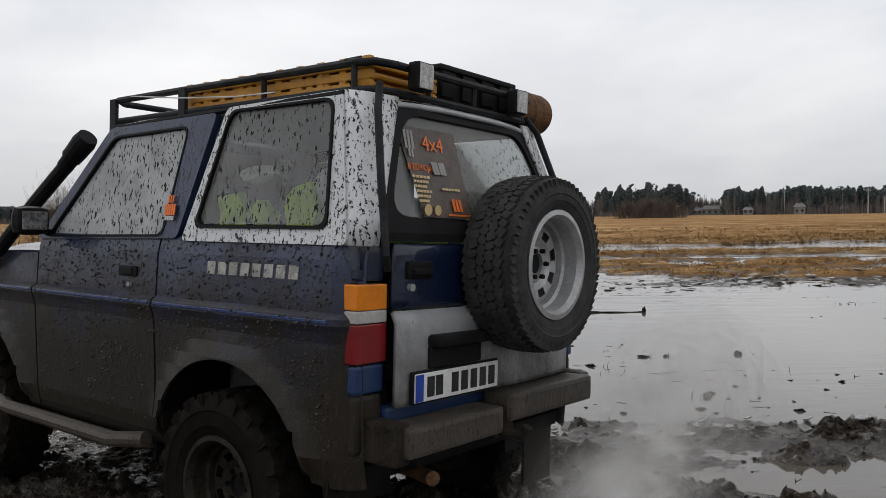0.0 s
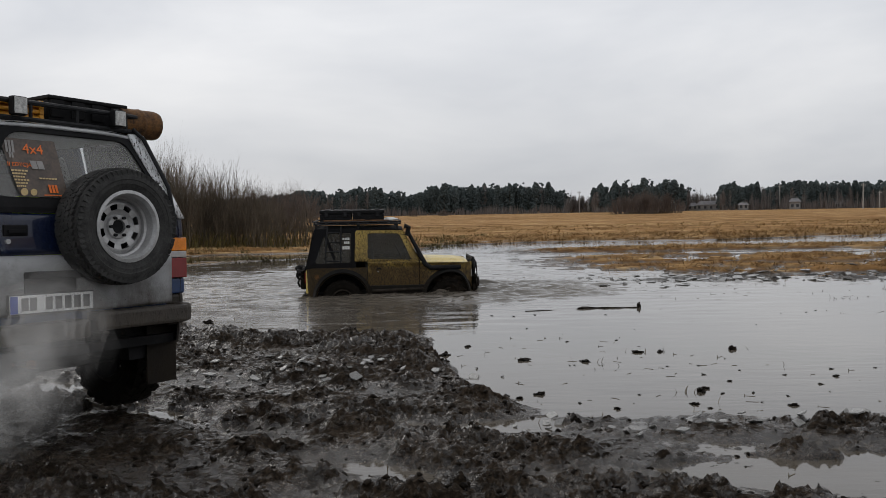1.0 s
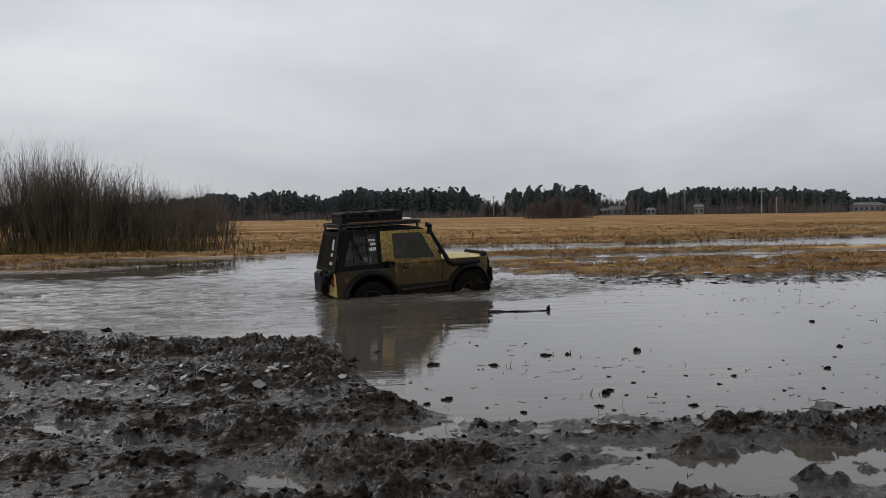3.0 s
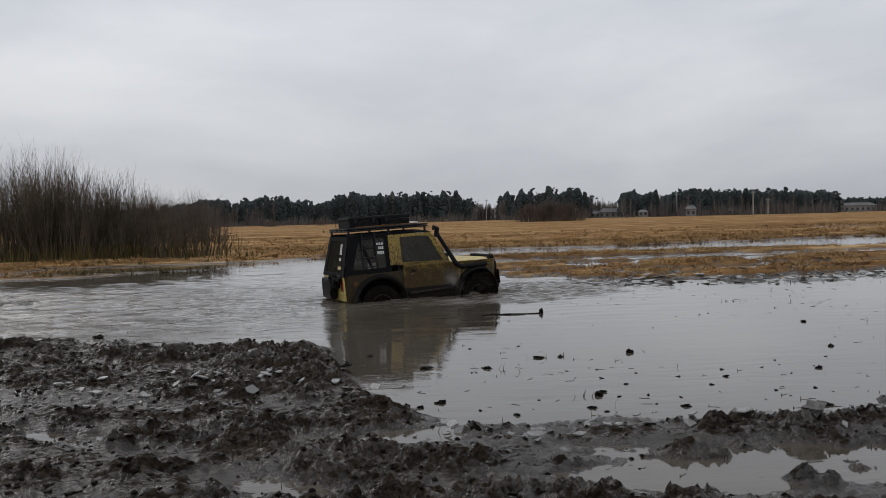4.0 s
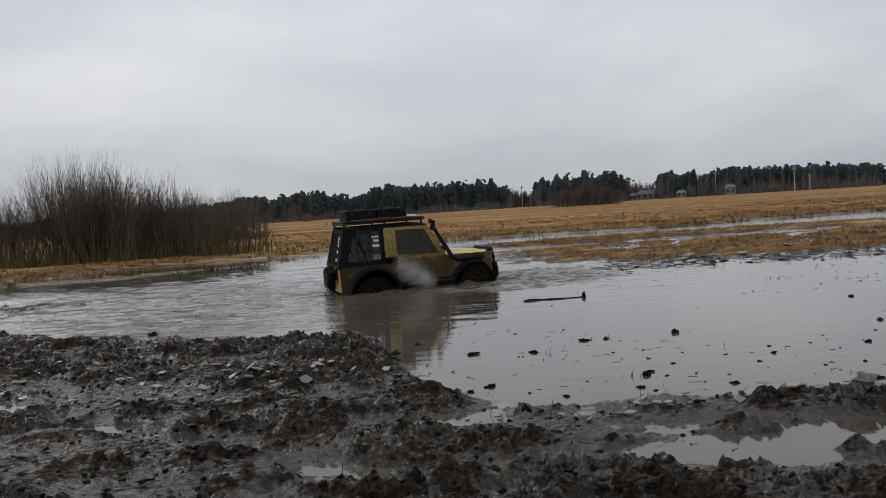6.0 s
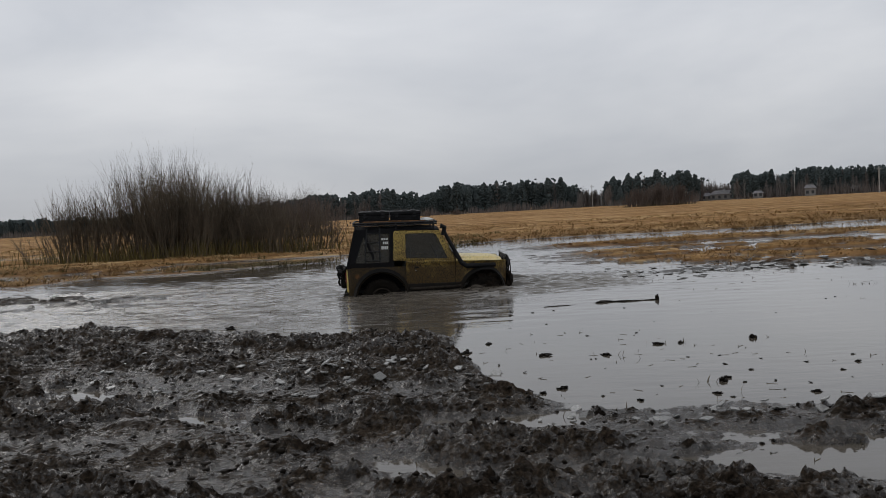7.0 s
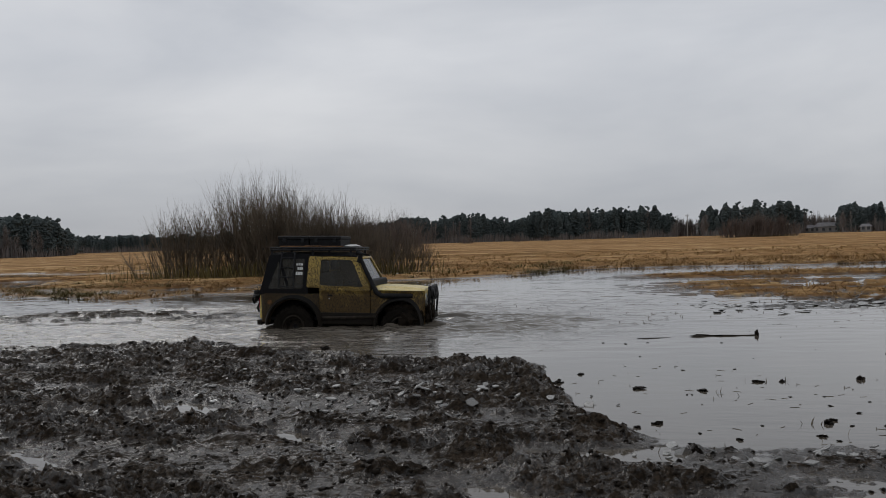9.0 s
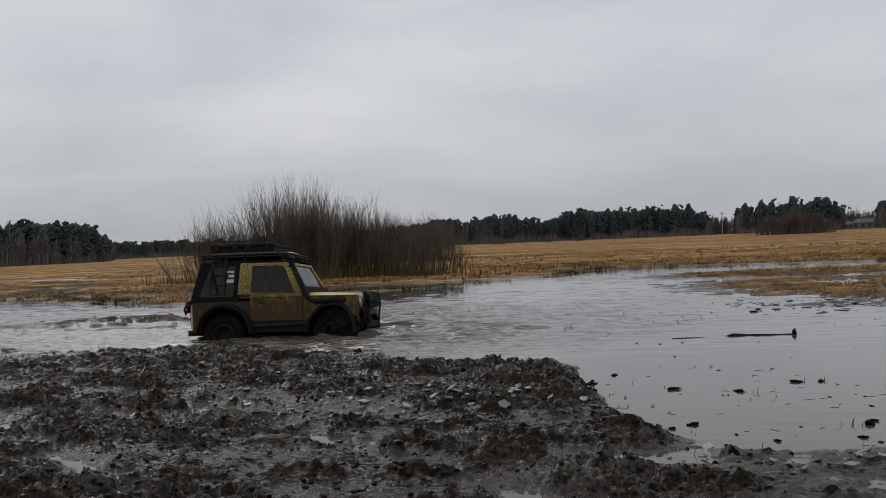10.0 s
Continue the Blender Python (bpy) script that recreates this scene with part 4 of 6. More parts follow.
    part("gate_handle", box(boxed(-0.685, -0.655, 0.40, 0.54, 1.235, 1.30, 0.008), -0.70, -0.68, 0.42, 0.52, 1.25, 1.272, 0.004), BLACK, gate, "black tailgate handle")
    part("gate_lock", tubed([(-0.66, 0.515, 1.205), (-0.685, 0.515, 1.205)], 0.014, 12), STEEL, gate)
    # poster behind the rear glass
    pl = lambda y, z: tuple(Vector(rear(y, z)) + Vector((0.012, 0, 0)))
    front = lambda y, z: tuple(Vector(rear(y, z)) + Vector((-0.010, 0, 0)))
    poster = part("window_poster", sheet([(0.50, 1.78), (0.17, 1.78), (0.13, 1.46), (0.42, 1.46)], lambda y, z: tuple(Vector(rear(y, z)) + Vector((-0.004, 0, 0)))), POSTER, gate, "dark event poster on the rear glass")
    turn = pose(0, 0, 0, 90, 0, -90) @ pose(0, 0, 0, 0, 0, 0)
    lean = Matrix.Rotation(radians(14), 4, "Y")
    for text, y, z, size in (("4x4", 0.375, 1.70, 0.085), ("II EDYCJA", 0.475, 1.625, 0.034)):
        lettering(text, size, ORANGE, poster, Matrix.Translation(front(y, z)) @ lean @ turn)
    bm = bmesh.new()
    for k in range(6):
        bars(bm, front, 0.46 - 0.004 * k, 0.36 + 0.012 * (k % 3), 1.597 - 0.017 * k, 1.606 - 0.017 * k, 5, 0.75, 0.0006)
    part("small_print", bm, CREAM, poster, "small cream print")
    part("print_line", bars(bmesh.new(), front, 0.30, 0.19, 1.56, 1.568, 6, 0.8, 0.0006), CREAM, poster, "line of small cream print")
    bm = bmesh.new()
    for y, z, r in ((0.40, 1.485, 0.022), (0.345, 1.485, 0.020)):
        tube(bm, [front(y, z), tuple(Vector(front(y, z)) + Vector((-0.002, 0, 0)))], r, 14)
    part("round_logo", bm, CREAM, poster, "round logos")
    part("flame_print", bars(bars(bmesh.new(), front, 0.25, 0.19, 1.485, 1.53, 3, 0.7, 0.0006, 0.006), front, 0.285, 0.14, 1.468, 1.474, 5, 0.9, 0.0006), ORANGE, poster, "orange flame print")
    part("car_print", bars(bmesh.new(), front, 0.335, 0.255, 1.615, 1.66, 2, 0.9, 0.0006, 0.01), PRINT_GREY, poster, "pale drawing of a car")
    part("print", bars(bars(bmesh.new(), front, 0.475, 0.42, 1.70, 1.765, 3, 0.7, 0.0006), front, 0.46, 0.43, 1.67, 1.70, 2, 0.7, 0.0006), PRINT_GREY, poster, "pale drawing of a head")
    # number plate with plain bars for its characters
    plate = part("number_plate", boxed(-0.718, -0.700, 0.010, 0.545, 0.785, 0.905, 0.006), BLACK, gate, "black plate holder")
    part("plate_face", boxed(-0.724, -0.718, 0.018, 0.537, 0.793, 0.897, 0.003), WHITE, plate, "white plate")
    part("plate_band", boxed(-0.727, -0.724, 0.493, 0.535, 0.796, 0.894), PLATE_BLUE, plate, "blue band")
    pf = lambda y, z: (-0.7255, y, z)
    for y in (0.450, 0.400, 0.305, 0.245, 0.185, 0.125, 0.065):
        part("plate_bar", bars(bmesh.new(), pf, y + 0.020, y - 0.020, 0.808, 0.882, 1, 1.0, 0.0015), INK, plate)
    part("plate_light_bar", box(boxed(-0.76, -0.655, 0.10, 0.44, 0.985, 1.03, 0.015), -0.715, -0.65, 0.12, 0.44, 0.905, 0.99, 0.01), BLACK, gate, "black grab shelf over the plate")
    part("gate_badge", bars(bmesh.new(), lambda y, z: (rear(y, z)[0] - 0.032, y, z), -0.36, -0.51, 0.825, 0.855, 6, 0.8, 0.003), INK, gate, "dark badge of plain bars")
    # bumper in two sections with turned ends
    bump = part("rear_bumper", box(box(boxed(-0.81, -0.66, 0.09, 0.66, 0.625, 0.735, 0.02), -0.80, -0.66, -0.65, 0.03, 0.655, 0.770, 0.02), -0.76, -0.60, -0.71, -0.62, 0.65, 0.780, 0.03), CAKED, car, "dented black steel bumper caked with mud")
    part("bumper_bracket", boxed(-0.78, -0.60, 0.62, 0.70, 0.60, 0.75, 0.015), MUDDY_STEEL, bump)
    part("bumper_bracket", boxed(-0.78, -0.62, -0.02, 0.12, 0.60, 0.72, 0.01), MUDDY_STEEL, bump)
    part("tow_hitch", tubed([(-0.70, 0.06, 0.62), (-0.88, 0.06, 0.62), (-0.90, 0.06, 0.66)], 0.022, 8), MUDDY_STEEL, bump)
    part("exhaust_pipe", tubed([(0.5, 0.25, 0.45), (-0.5, 0.30, 0.47), (-0.72, 0.42, 0.50)], 0.028, 10), RUST, car)
    for side in (1, -1):
        part("mud_flap", boxed(-0.52, -0.505, side * 0.52, side * 0.76, 0.22, 0.62), DIRTY_BLACK, car)
    # spare wheel on its carrier
    part("spare_carrier", box(tubed([(-0.66, 0.14, 1.30), (-0.72, 0.08, 1.30), (-0.72, -0.14, 1.32)], 0.025, 8), -0.74, -0.66, -0.30, 0.02, 1.15, 1.48, 0.02), BLACK, gate)
    spare = wheel("spare_wheel", pose(-0.815, -0.095, 1.290, 0, 0, -90), car, 0.358, 0.245, 0.205, -1, RUBBER, STEEL, "spare wheel with a bare steel rim on the tailgate", fine_tread=True)
    # snorkel and mirror
    part("snorkel", tube(tubed([(2.30, 0.80, 1.15), (2.10, 0.83, 1.21), (1.92, 0.82, 1.28), (1.60, 0.79, 1.52), (1.33, 0.74, 1.74), (1.26, 0.73, 1.80)], 0.036, 10), [(1.38, 0.75, 1.70), (1.34, 0.742, 1.74), (1.335, 0.74, 1.745), (1.30, 0.735, 1.77), (1.25, 0.725, 1.815), (1.22, 0.72, 1.84)], [0.040, 0.040, 0.050, 0.052, 0.056, 0.048], 14), BLACK, car, "black air snorkel along the windscreen pillar")
    for side in (1, -1):
        mir = part("wing_mirror", boxed(1.40, 1.49, side * 0.80, side * 0.97, 1.36, 1.50, 0.045), BLACK, car, "black mirror housing specked with mud")
        part("mirror_arm", tubed([(1.50, side * 0.74, 1.36), (1.46, side * 0.84, 1.40)], 0.018, 8), BLACK, mir)
        part("mirror_glass", boxed(1.392, 1.40, side * 0.825, side * 0.945, 1.385, 1.475, 0.004), MIRROR, mir)
    seat(car, 0.66, 0.36, False, LIME, "")
    seat(car, 0.66, -0.36, False, LIME, "")
    seat(car, -0.10, 0.30, True, LIME, "lime green vests hung over the seat")
    seat(car, -0.10, -0.30, True, LIME, "lime green vests hung over the seat")
    for side in (1, -1):
        part("gate_seal", boxed(-0.598, -0.575, side * 0.55, side * 0.67, 0.66, 1.42), BLACK, car)
    for x, r in ((0.13, 0.085), (-0.05, 0.06), (-0.28, 0.10)):
        part("vest", lump(bmesh.new(), (x, 0.68, 1.44 + r * 0.4), (r, 0.05, r), 0.25, int(x * 50) + 20, 2), LIME, car, "lime green vest inside the window")
    part("bundle", lump(bmesh.new(), (-0.36, 0.63, 1.55), (0.06, 0.05, 0.09), 0.2, 3, 2), PALE, car, "pale bundle inside the window")
    part("bundle", lump(bmesh.new(), (0.08, 0.60, 1.63), (0.10, 0.05, 0.04), 0.3, 5, 2), PALE, car, "pale bundle inside the window")
    # roof rack
    rack = part("roof_rack", bmesh_rack(-0.56, 1.22, 0.61, 1.925, 2.025, (-0.46, 0.05, 0.60, 1.17), 0.47), RACK, car, "black tubular roof rack")
    for k in range(9):
        part("rack_slat", tubed([(-0.45 + k * 0.2, -0.46, 1.925), (-0.45 + k * 0.2, 0.61, 1.93)], 0.010, 6), RACK, rack)
    for x, side in ((0.59, 1), (1.16, 1), (0.59, -1), (1.16, -1), (0.05, -1)):
        part("rack_foot", boxed(x - 0.025, x + 0.025, side * (0.612 if side > 0 else 0.465), side * (0.632 if side > 0 else 0.485), 1.84, 2.03 if x > 0.5 else 1.95, 0.003), RACK, rack)
    part("rack_strut", tubed([(-0.58, 0.60, 1.94), (-0.615, 0.645, 1.84), (-0.672, 0.685, 1.60), (-0.705, 0.685, 1.32), (-0.69, 0.66, 1.27)], 0.014, 8), RACK, rack)
    part("rack_strut", tubed([(-0.56, -0.40, 1.94), (-0.58, -0.47, 1.88), (-0.64, -0.62, 1.56), (-0.66, -0.66, 1.30)], 0.015, 8), RACK, rack)
    for y in (0.40, -0.26):
        lamp = part("work_light", boxed(-0.63, -0.575, y - 0.045, y + 0.045, 1.935, 2.045, 0.012), BLACK, rack, "square work light")
        part("lens", boxed(-0.637, -0.628, y - 0.037, y + 0.037, 1.943, 2.037, 0.003), LAMP_GLASS, lamp, "mud-flecked lens")
    part("strap", tubed([(-0.42, 0.62, 2.03), (-0.45, 0.57, 2.05), (-0.40, 0.53, 2.0), (-0.44, 0.60, 1.95)], 0.011, 6), BLACK, rack)
    part("rope", tubed([(1.0, 0.63, 2.03), (0.6, 0.635, 1.985), (0.2, 0.635, 1.955), (-0.05, 0.635, 1.95)], 0.003, 5), PALE, rack)
    # load on the rack: two ribbed boards, a flat black case, a short rusty drum
    for k, z in enumerate((1.935, 1.975, 2.015)):
        bm = boxed(-0.50, 0.62, 0.20, 0.56, z, z + 0.022, 0.008)
        for j in range(12):
            x = -0.45 + j * 0.092
            box(bm, x - 0.02, x + 0.02, 0.19, 0.57, z + 0.004, z + 0.038, 0.004)
        for y in (0.185, 0.55):
            box(bm, -0.51, 0.63, y, y + 0.025, z - 0.004, z + 0.026, 0.003)
            for j in range(10):
                box(bm, -0.50 + j * 0.122, -0.465 + j * 0.122, y - 0.003, y + 0.023, z + 0.008, z + 0.041)
        part("recovery_board", bm, BOARD, car, "orange-yellow ribbed plastic recovery board")
    bm = boxed(-0.48, 0.55, -0.40, 0.14, 1.935, 2.095, 0.02)
    for j in range(4):
        box(bm, -0.494, -0.475, -0.38 + j * 0.14, -0.29 + j * 0.14, 1.97, 2.08, 0.006)
    box(bm, -0.50, 0.57, -0.41, 0.15, 2.080, 2.104, 0.008)
    part("flat_case", bm, BLACK, car, "flat black plastic case on the rack")
    bm = bmesh.new()
    lathe(bm, [(0.001, -0.63), (0.088, -0.63), (0.095, -0.655), (0.100, -0.63), (0.098, -0.53), (0.102, -0.51), (0.098, -0.49), (0.096, -0.36), (0.001, -0.36)], 28, m=Matrix.Translation((-0.455, 0, 1.995)))
    part("drum", bm, RUST, car, "short rusty metal drum across the rack")
    # the cabin's far side leans well inwards towards the narrow roof
    for ob in car.children_recursive:
        if ob.type == "MESH" and not ob.name.startswith(("roof_rack", "rack_", "work_light", "lens", "strap", "rope", "recovery_board", "flat_case", "drum", "seat", "headrest")):
            for v in ob.data.vertices:
                if v.co.y < 0 and v.co.z > 1.37:
                    v.co.y *= 1 - 0.25 * min(1.0, (v.co.z - 1.37) / 0.5)
    wheels = [wheel("wheel", pose(x, side * 0.70, 0.385), car, 0.385, 0.25, 0.20, side, MUDDY_RUBBER, MUDDY_STEEL) for x in (0.04, 2.17) for side in (1, -1)]
    return car, wheels


def bmesh_rack(x0, x1, w, z0, z1, posts, w2=None):
    bm = bmesh.new()
    v = w2 or w
    for z, r in ((z0, 0.014), (z1, 0.016)):
        for side, k in ((1, w), (-1, v)):
            tube(bm, [(x1, side * (k - 0.08), z), (x1 - 0.08, side * k, z), (x0 + 0.10, side * k, z), (x0 + 0.02, side * (k - 0.03), z), (x0, side * (k - 0.12), z)], r, 8)
        tube(bm, [(x0, -v + 0.12, z), (x0, w - 0.12, z)], r, 8)
        tube(bm, [(x1, -v + 0.08, z), (x1, w - 0.08, z)], r, 8)
    for x in posts:
        for side, k in ((1, w), (-1, v)):
            tube(bm, [(x, side * k, z0), (x, side * k, z1)], 0.012, 6)
    for y in (-0.35, 0.0, 0.30):
        tube(bm, [(x0, y, z0), (x0, y, z1)], 0.011, 6)
        tube(bm, [(x1, y, z0), (x1, y, z1)], 0.011, 6)
        tube(bm, [(x0, y, z0), (x1, y, z0)], 0.010, 6)
    return bm


def yellow_car():
    car = thing("yellow_off_road_car", "muddy yellow off-road car with black canvas rear wading in water", "car")
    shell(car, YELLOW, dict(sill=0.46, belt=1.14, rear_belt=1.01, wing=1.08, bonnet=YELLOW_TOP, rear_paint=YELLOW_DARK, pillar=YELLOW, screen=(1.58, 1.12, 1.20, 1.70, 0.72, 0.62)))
    for side in (1, -1):
        sp = lambda x, z, s=side: (x, s * (0.775 - max(0, z - 1.20) * 0.22), z)
        frame_ = ring(bmesh.new(), rounded([(0.28, 1.13), (1.58, 1.10), (1.20, 1.70), (0.30, 1.71)], 0.03), rounded([(0.53, 1.17), (1.40, 1.14), (1.13, 1.645), (0.53, 1.655)], 0.05), sp)
        dr = part("window_frame", frame_, YELLOW, car, "yellow door frame", thick=0.03)
        part("window_pane", sheet(rounded([(0.52, 1.16), (1.42, 1.13), (1.14, 1.655), (0.52, 1.665)], 0.05), sp), BROWN_GLASS, dr, "door glass with a film of mud")
        top = part("canvas_side", ring(bmesh.new(), rounded([(0.30, 1.00), (-0.63, 1.00), (-0.46, 1.74), (0.32, 1.76)], 0.02), rounded([(0.20, 1.10), (-0.47, 1.10), (-0.28, 1.66), (0.22, 1.67)], 0.04), pushed(sp, -0.004)), CANVAS, car, "black canvas rear side", thick=0.02)
        part("window_pane", sheet(rounded([(0.21, 1.09), (-0.48, 1.09), (-0.29, 1.67), (0.23, 1.68)], 0.04), pushed(sp, -0.008)), BROWN_GLASS, top, "clouded plastic side window")
        part("window_brace", bars(bmesh.new(), pushed(sp, 0.004), -0.10, -0.04, 1.09, 1.68, 1, 1.0, 0.006, -0.22), CANVAS, top)
        part("window_sticker", bars(bars(bars(bmesh.new(), pushed(sp, 0.004), 0.05, 0.19, 1.54, 1.58, 3, 0.8, 0.001), pushed(sp, 0.004), 0.08, 0.19, 1.46, 1.51, 3, 0.75, 0.001), pushed(sp, 0.004), 0.05, 0.19, 1.36, 1.42, 4, 0.8, 0.001), PALE, top, "white sticker of plain bars")
        part("marker_light", tubed([(-0.44, side * 0.77, 0.845), (-0.44, side * 0.80, 0.845)], 0.045, 14), RUST, car, "round side marker")
        # black arch flares and the side step
        for c, r in ((0.04, 0.515), (2.17, 0.495)):
            bm = bmesh.new()
            n = 26
            for dy, rr in ((0, 1),):
                a = [[bm.verts.new((c + r * k2 * math.cos(math.pi * (k / n)), side * yy, 0.42 + r * k2 * math.sin(math.pi * (k / n)))) for k in range(n + 1)] for k2, yy in ((0.97, 0.79), (0.97, 0.90), (1.0, 0.905), (1.10, 0.80))]
                for p, q in zip(a, a[1:]):
                    for k in range(n):
                        bm.faces.new((p[k], p[k + 1], q[k + 1], q[k]))
            part("arch_flare", bm, DIRTY_BLACK, car, "wide mud-blackened arch flare", thick=0.008)
        part("step_bar", tubed([(0.60, side * 0.84, 0.56), (1.70, side * 0.84, 0.59)], 0.03, 8), MUDDY_STEEL, car)
        part("rocker_panel", boxed(0.50, 1.72, side * 0.74, side * 0.800, 0.44, 0.66, 0.02), DIRTY_BLACK, car, "black mud-caked rocker panel")
        for c, r, sd in ((2.20, 0.34, 61),):
            part("mud_cake", lump(lump(bmesh.new(), (c, side * 0.74, 0.68), (r, 0.13, 0.20), 0.5, sd + side, 3), (c + 0.24, side * 0.76, 0.55), (0.20, 0.11, 0.18), 0.5, sd + 5, 3), CLOD, car, "wet black mud packed in the wheel arch")
    ladder = part("side_ladder", tube(tubed([(-0.27, -0.775, 1.06), (-0.26, -0.76, 1.40), (-0.22, -0.70, 1.80)], 0.014, 8), [(0.02, -0.775, 1.06), (0.02, -0.76, 1.40), (0.03, -0.70, 1.80)], 0.014, 8), RACK, car, "black ladder up the side")
    for k in range(4):
        z = 1.14 + k * 0.18
        part("rung", tubed([(-0.27 + k * 0.012, -0.775 + max(0, z - 1.3) * 0.17, z), (0.02, -0.775 + max(0, z - 1.3) * 0.17, z)], 0.012, 6), RACK, ladder)
    rear = lambda y, z: (-0.645 + (z - 1.0) * 0.23, y * (1 - max(0, z - 1.2) * 0.28), z)
    back = part("canvas_back", ring(bmesh.new(), rounded([(0.76, 0.98), (-0.76, 0.98), (-0.76, 1.74), (0.76, 1.74)], 0.03), rounded([(0.56, 1.06), (-0.56, 1.06), (-0.56, 1.66), (0.56, 1.66)], 0.05), rear), CANVAS, car, "black canvas back", thick=0.02)
    part("window_pane", sheet(rounded([(0.57, 1.05), (-0.57, 1.05), (-0.57, 1.67), (0.57, 1.67)], 0.05), rear), BROWN_GLASS, back, "clouded rear window")
    fr = lambda y, z: tuple(Vector(rear(y, z)) + Vector((-0.012, 0, 0)))
    part("window_sticker", bars(bars(bmesh.new(), fr, -0.30, -0.46, 1.40, 1.60, 2, 0.8, 0.001), fr, -0.30, -0.44, 1.28, 1.34, 1, 0.9, 0.001), PALE, back, "white stickers of plain bars")
    part("window_sticker", bars(bmesh.new(), fr, -0.28, -0.50, 1.12, 1.18, 1, 0.95, 0.001), CREAM, back, "yellow sticker")
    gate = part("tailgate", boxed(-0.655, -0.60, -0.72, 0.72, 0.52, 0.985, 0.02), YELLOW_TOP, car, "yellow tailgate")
    for side in (1, -1):
        part("tail_lamp", boxed(-0.675, -0.645, side * 0.60, side * 0.70, 0.72, 0.92, 0.01), RED, gate, "red tail lamp")
    part("rear_gear", lump(boxed(-0.80, -0.66, -0.30, 0.40, 0.55, 0.96, 0.06), (-0.74, -0.48, 0.93), (0.10, 0.16, 0.11), 0.5, 31, 3), DIRTY_BLACK, gate, "black gear strapped on the tailgate")
    for y, z in ((-0.60, 0.94), (-0.42, 1.02), (-0.34, 0.76)):
        part("gear_hook", tubed([(-0.70, y, z), (-0.80, y - 0.02, z + 0.02), (-0.83, y - 0.02, z - 0.06), (-0.80, y, z - 0.14)], 0.022, 8), DIRTY_BLACK, gate, "black hook")
    part("rear_bumper", boxed(-0.72, -0.62, -0.70, 0.70, 0.40, 0.50, 0.02), DIRTY_BLACK, car)
    roof = part("roof", grid(np.linspace(-0.47, 1.21, 12), np.linspace(-1, 1, 15), lambda x, v: (x, v * 0.665, 1.725 + 0.05 * (1 - abs(v) ** 4) - 0.03 * max(0, (x - 0.9) / 0.31) ** 2)), CANVAS, car, "black canvas roof", smooth=True, thick=0.012)
    part("snorkel", tube(tubed([(2.42, -0.78, 0.985), (1.95, -0.83, 0.985), (1.80, -0.83, 0.985), (1.70, -0.825, 1.05), (1.36, -0.735, 1.62), (1.33, -0.73, 1.70)], [0.045, 0.048, 0.048, 0.046, 0.042, 0.042], 10), [(1.30, -0.73, 1.60), (1.34, -0.73, 1.76), (1.24, -0.73, 1.79)], [0.055, 0.060, 0.055], 10), BLACK, car, "fat black snorkel up the windscreen pillar")
    bull = part("bull_bar", tube(tube(tubed([(2.80, -0.62, 0.60), (2.85, -0.60, 0.95), (2.82, -0.52, 1.12), (2.82, 0.52, 1.12), (2.85, 0.60, 0.95), (2.80, 0.62, 0.60)], 0.030, 8), [(2.85, -0.60, 0.90), (2.85, 0.60, 0.90)], 0.024, 8), [(2.85, -0.25, 0.62), (2.86, -0.25, 1.12)], 0.024, 8), BLACK, car, "black bull bar")
    part("front_bumper", lump(boxed(2.72, 2.84, -0.66, 0.66, 0.48, 0.60, 0.03), (2.84, -0.56, 0.66), (0.12, 0.12, 0.17), 0.6, 44, 3), CLOD, bull, "front bumper caked in wet mud")
    part("winch_gear", lump(lump(bmesh.new(), (2.85, -0.35, 1.02), (0.09, 0.16, 0.14), 0.3, 5, 2), (2.86, 0.2, 0.98), (0.08, 0.2, 0.12), 0.3, 6, 2), BLACK, bull)
    part("strap", tubed([(2.93, -0.42, 1.05), (2.95, -0.45, 0.80), (2.93, -0.44, 0.58)], 0.016, 6), BLACK, bull)
    seat(car, 0.62, 0.36, False, LIME, "")
    seat(car, 0.62, -0.36, False, LIME, "")
    rack = part("roof_rack", bmesh_rack(-0.50, 1.17, 0.66, 1.835, 1.875, (-0.6, -0.1, 0.5, 1.1)), RACK, car, "low black roof rack")
    for k in range(9):
        part("rack_slat", boxed(-0.47 + k * 0.20, -0.43 + k * 0.20, -0.65, 0.65, 1.838, 1.852), RACK, rack)
    for x in (-0.45, 0.35, 1.10):
        for side in (1, -1):
            part("rack_foot", boxed(x - 0.02, x + 0.02, side * 0.60, side * 0.62, 1.72, 1.84), RACK, rack)
    part("jack", box(tubed([(-0.30, -0.60, 1.895), (0.95, -0.60, 1.895)], 0.018, 8), 0.2, 0.5, -0.63, -0.57, 1.88, 1.92, 0.006), RUST, car, "rust-red jack along the rack")
    part("antenna", tubed([(-0.62, -0.40, 1.84), (-0.64, -0.40, 2.10)], 0.004, 5), BLACK, car)
    # Pale lump added in place of the roof's light front edge.
    part("roof_bundle", lump(bmesh.new(), (0.98, 0.0, 1.905), (0.15, 0.40, 0.035), 0.25, 8, 2), PALE, car, "pale lump added for the light front edge of the roof")
    # two ribbed black cases lashed to the rack
    for x in (-0.075, 0.555):
        L, W, H, z = 0.60, 0.80, 0.235, 1.862
        c = boxed(x - L / 2, x + L / 2, -W / 2 - 0.06, W / 2 - 0.06, z, z + H * 0.68, 0.015)
        for k in range(5):
            u = x - L / 2 + L * (k + 0.5) / 5
            box(c, u - 0.015, u + 0.015, -W / 2 - 0.07, W / 2 - 0.05, z + 0.01, z + H * 0.66)
        body = part("storage_case", c, BLACK, car, "ribbed black storage case on the rack")
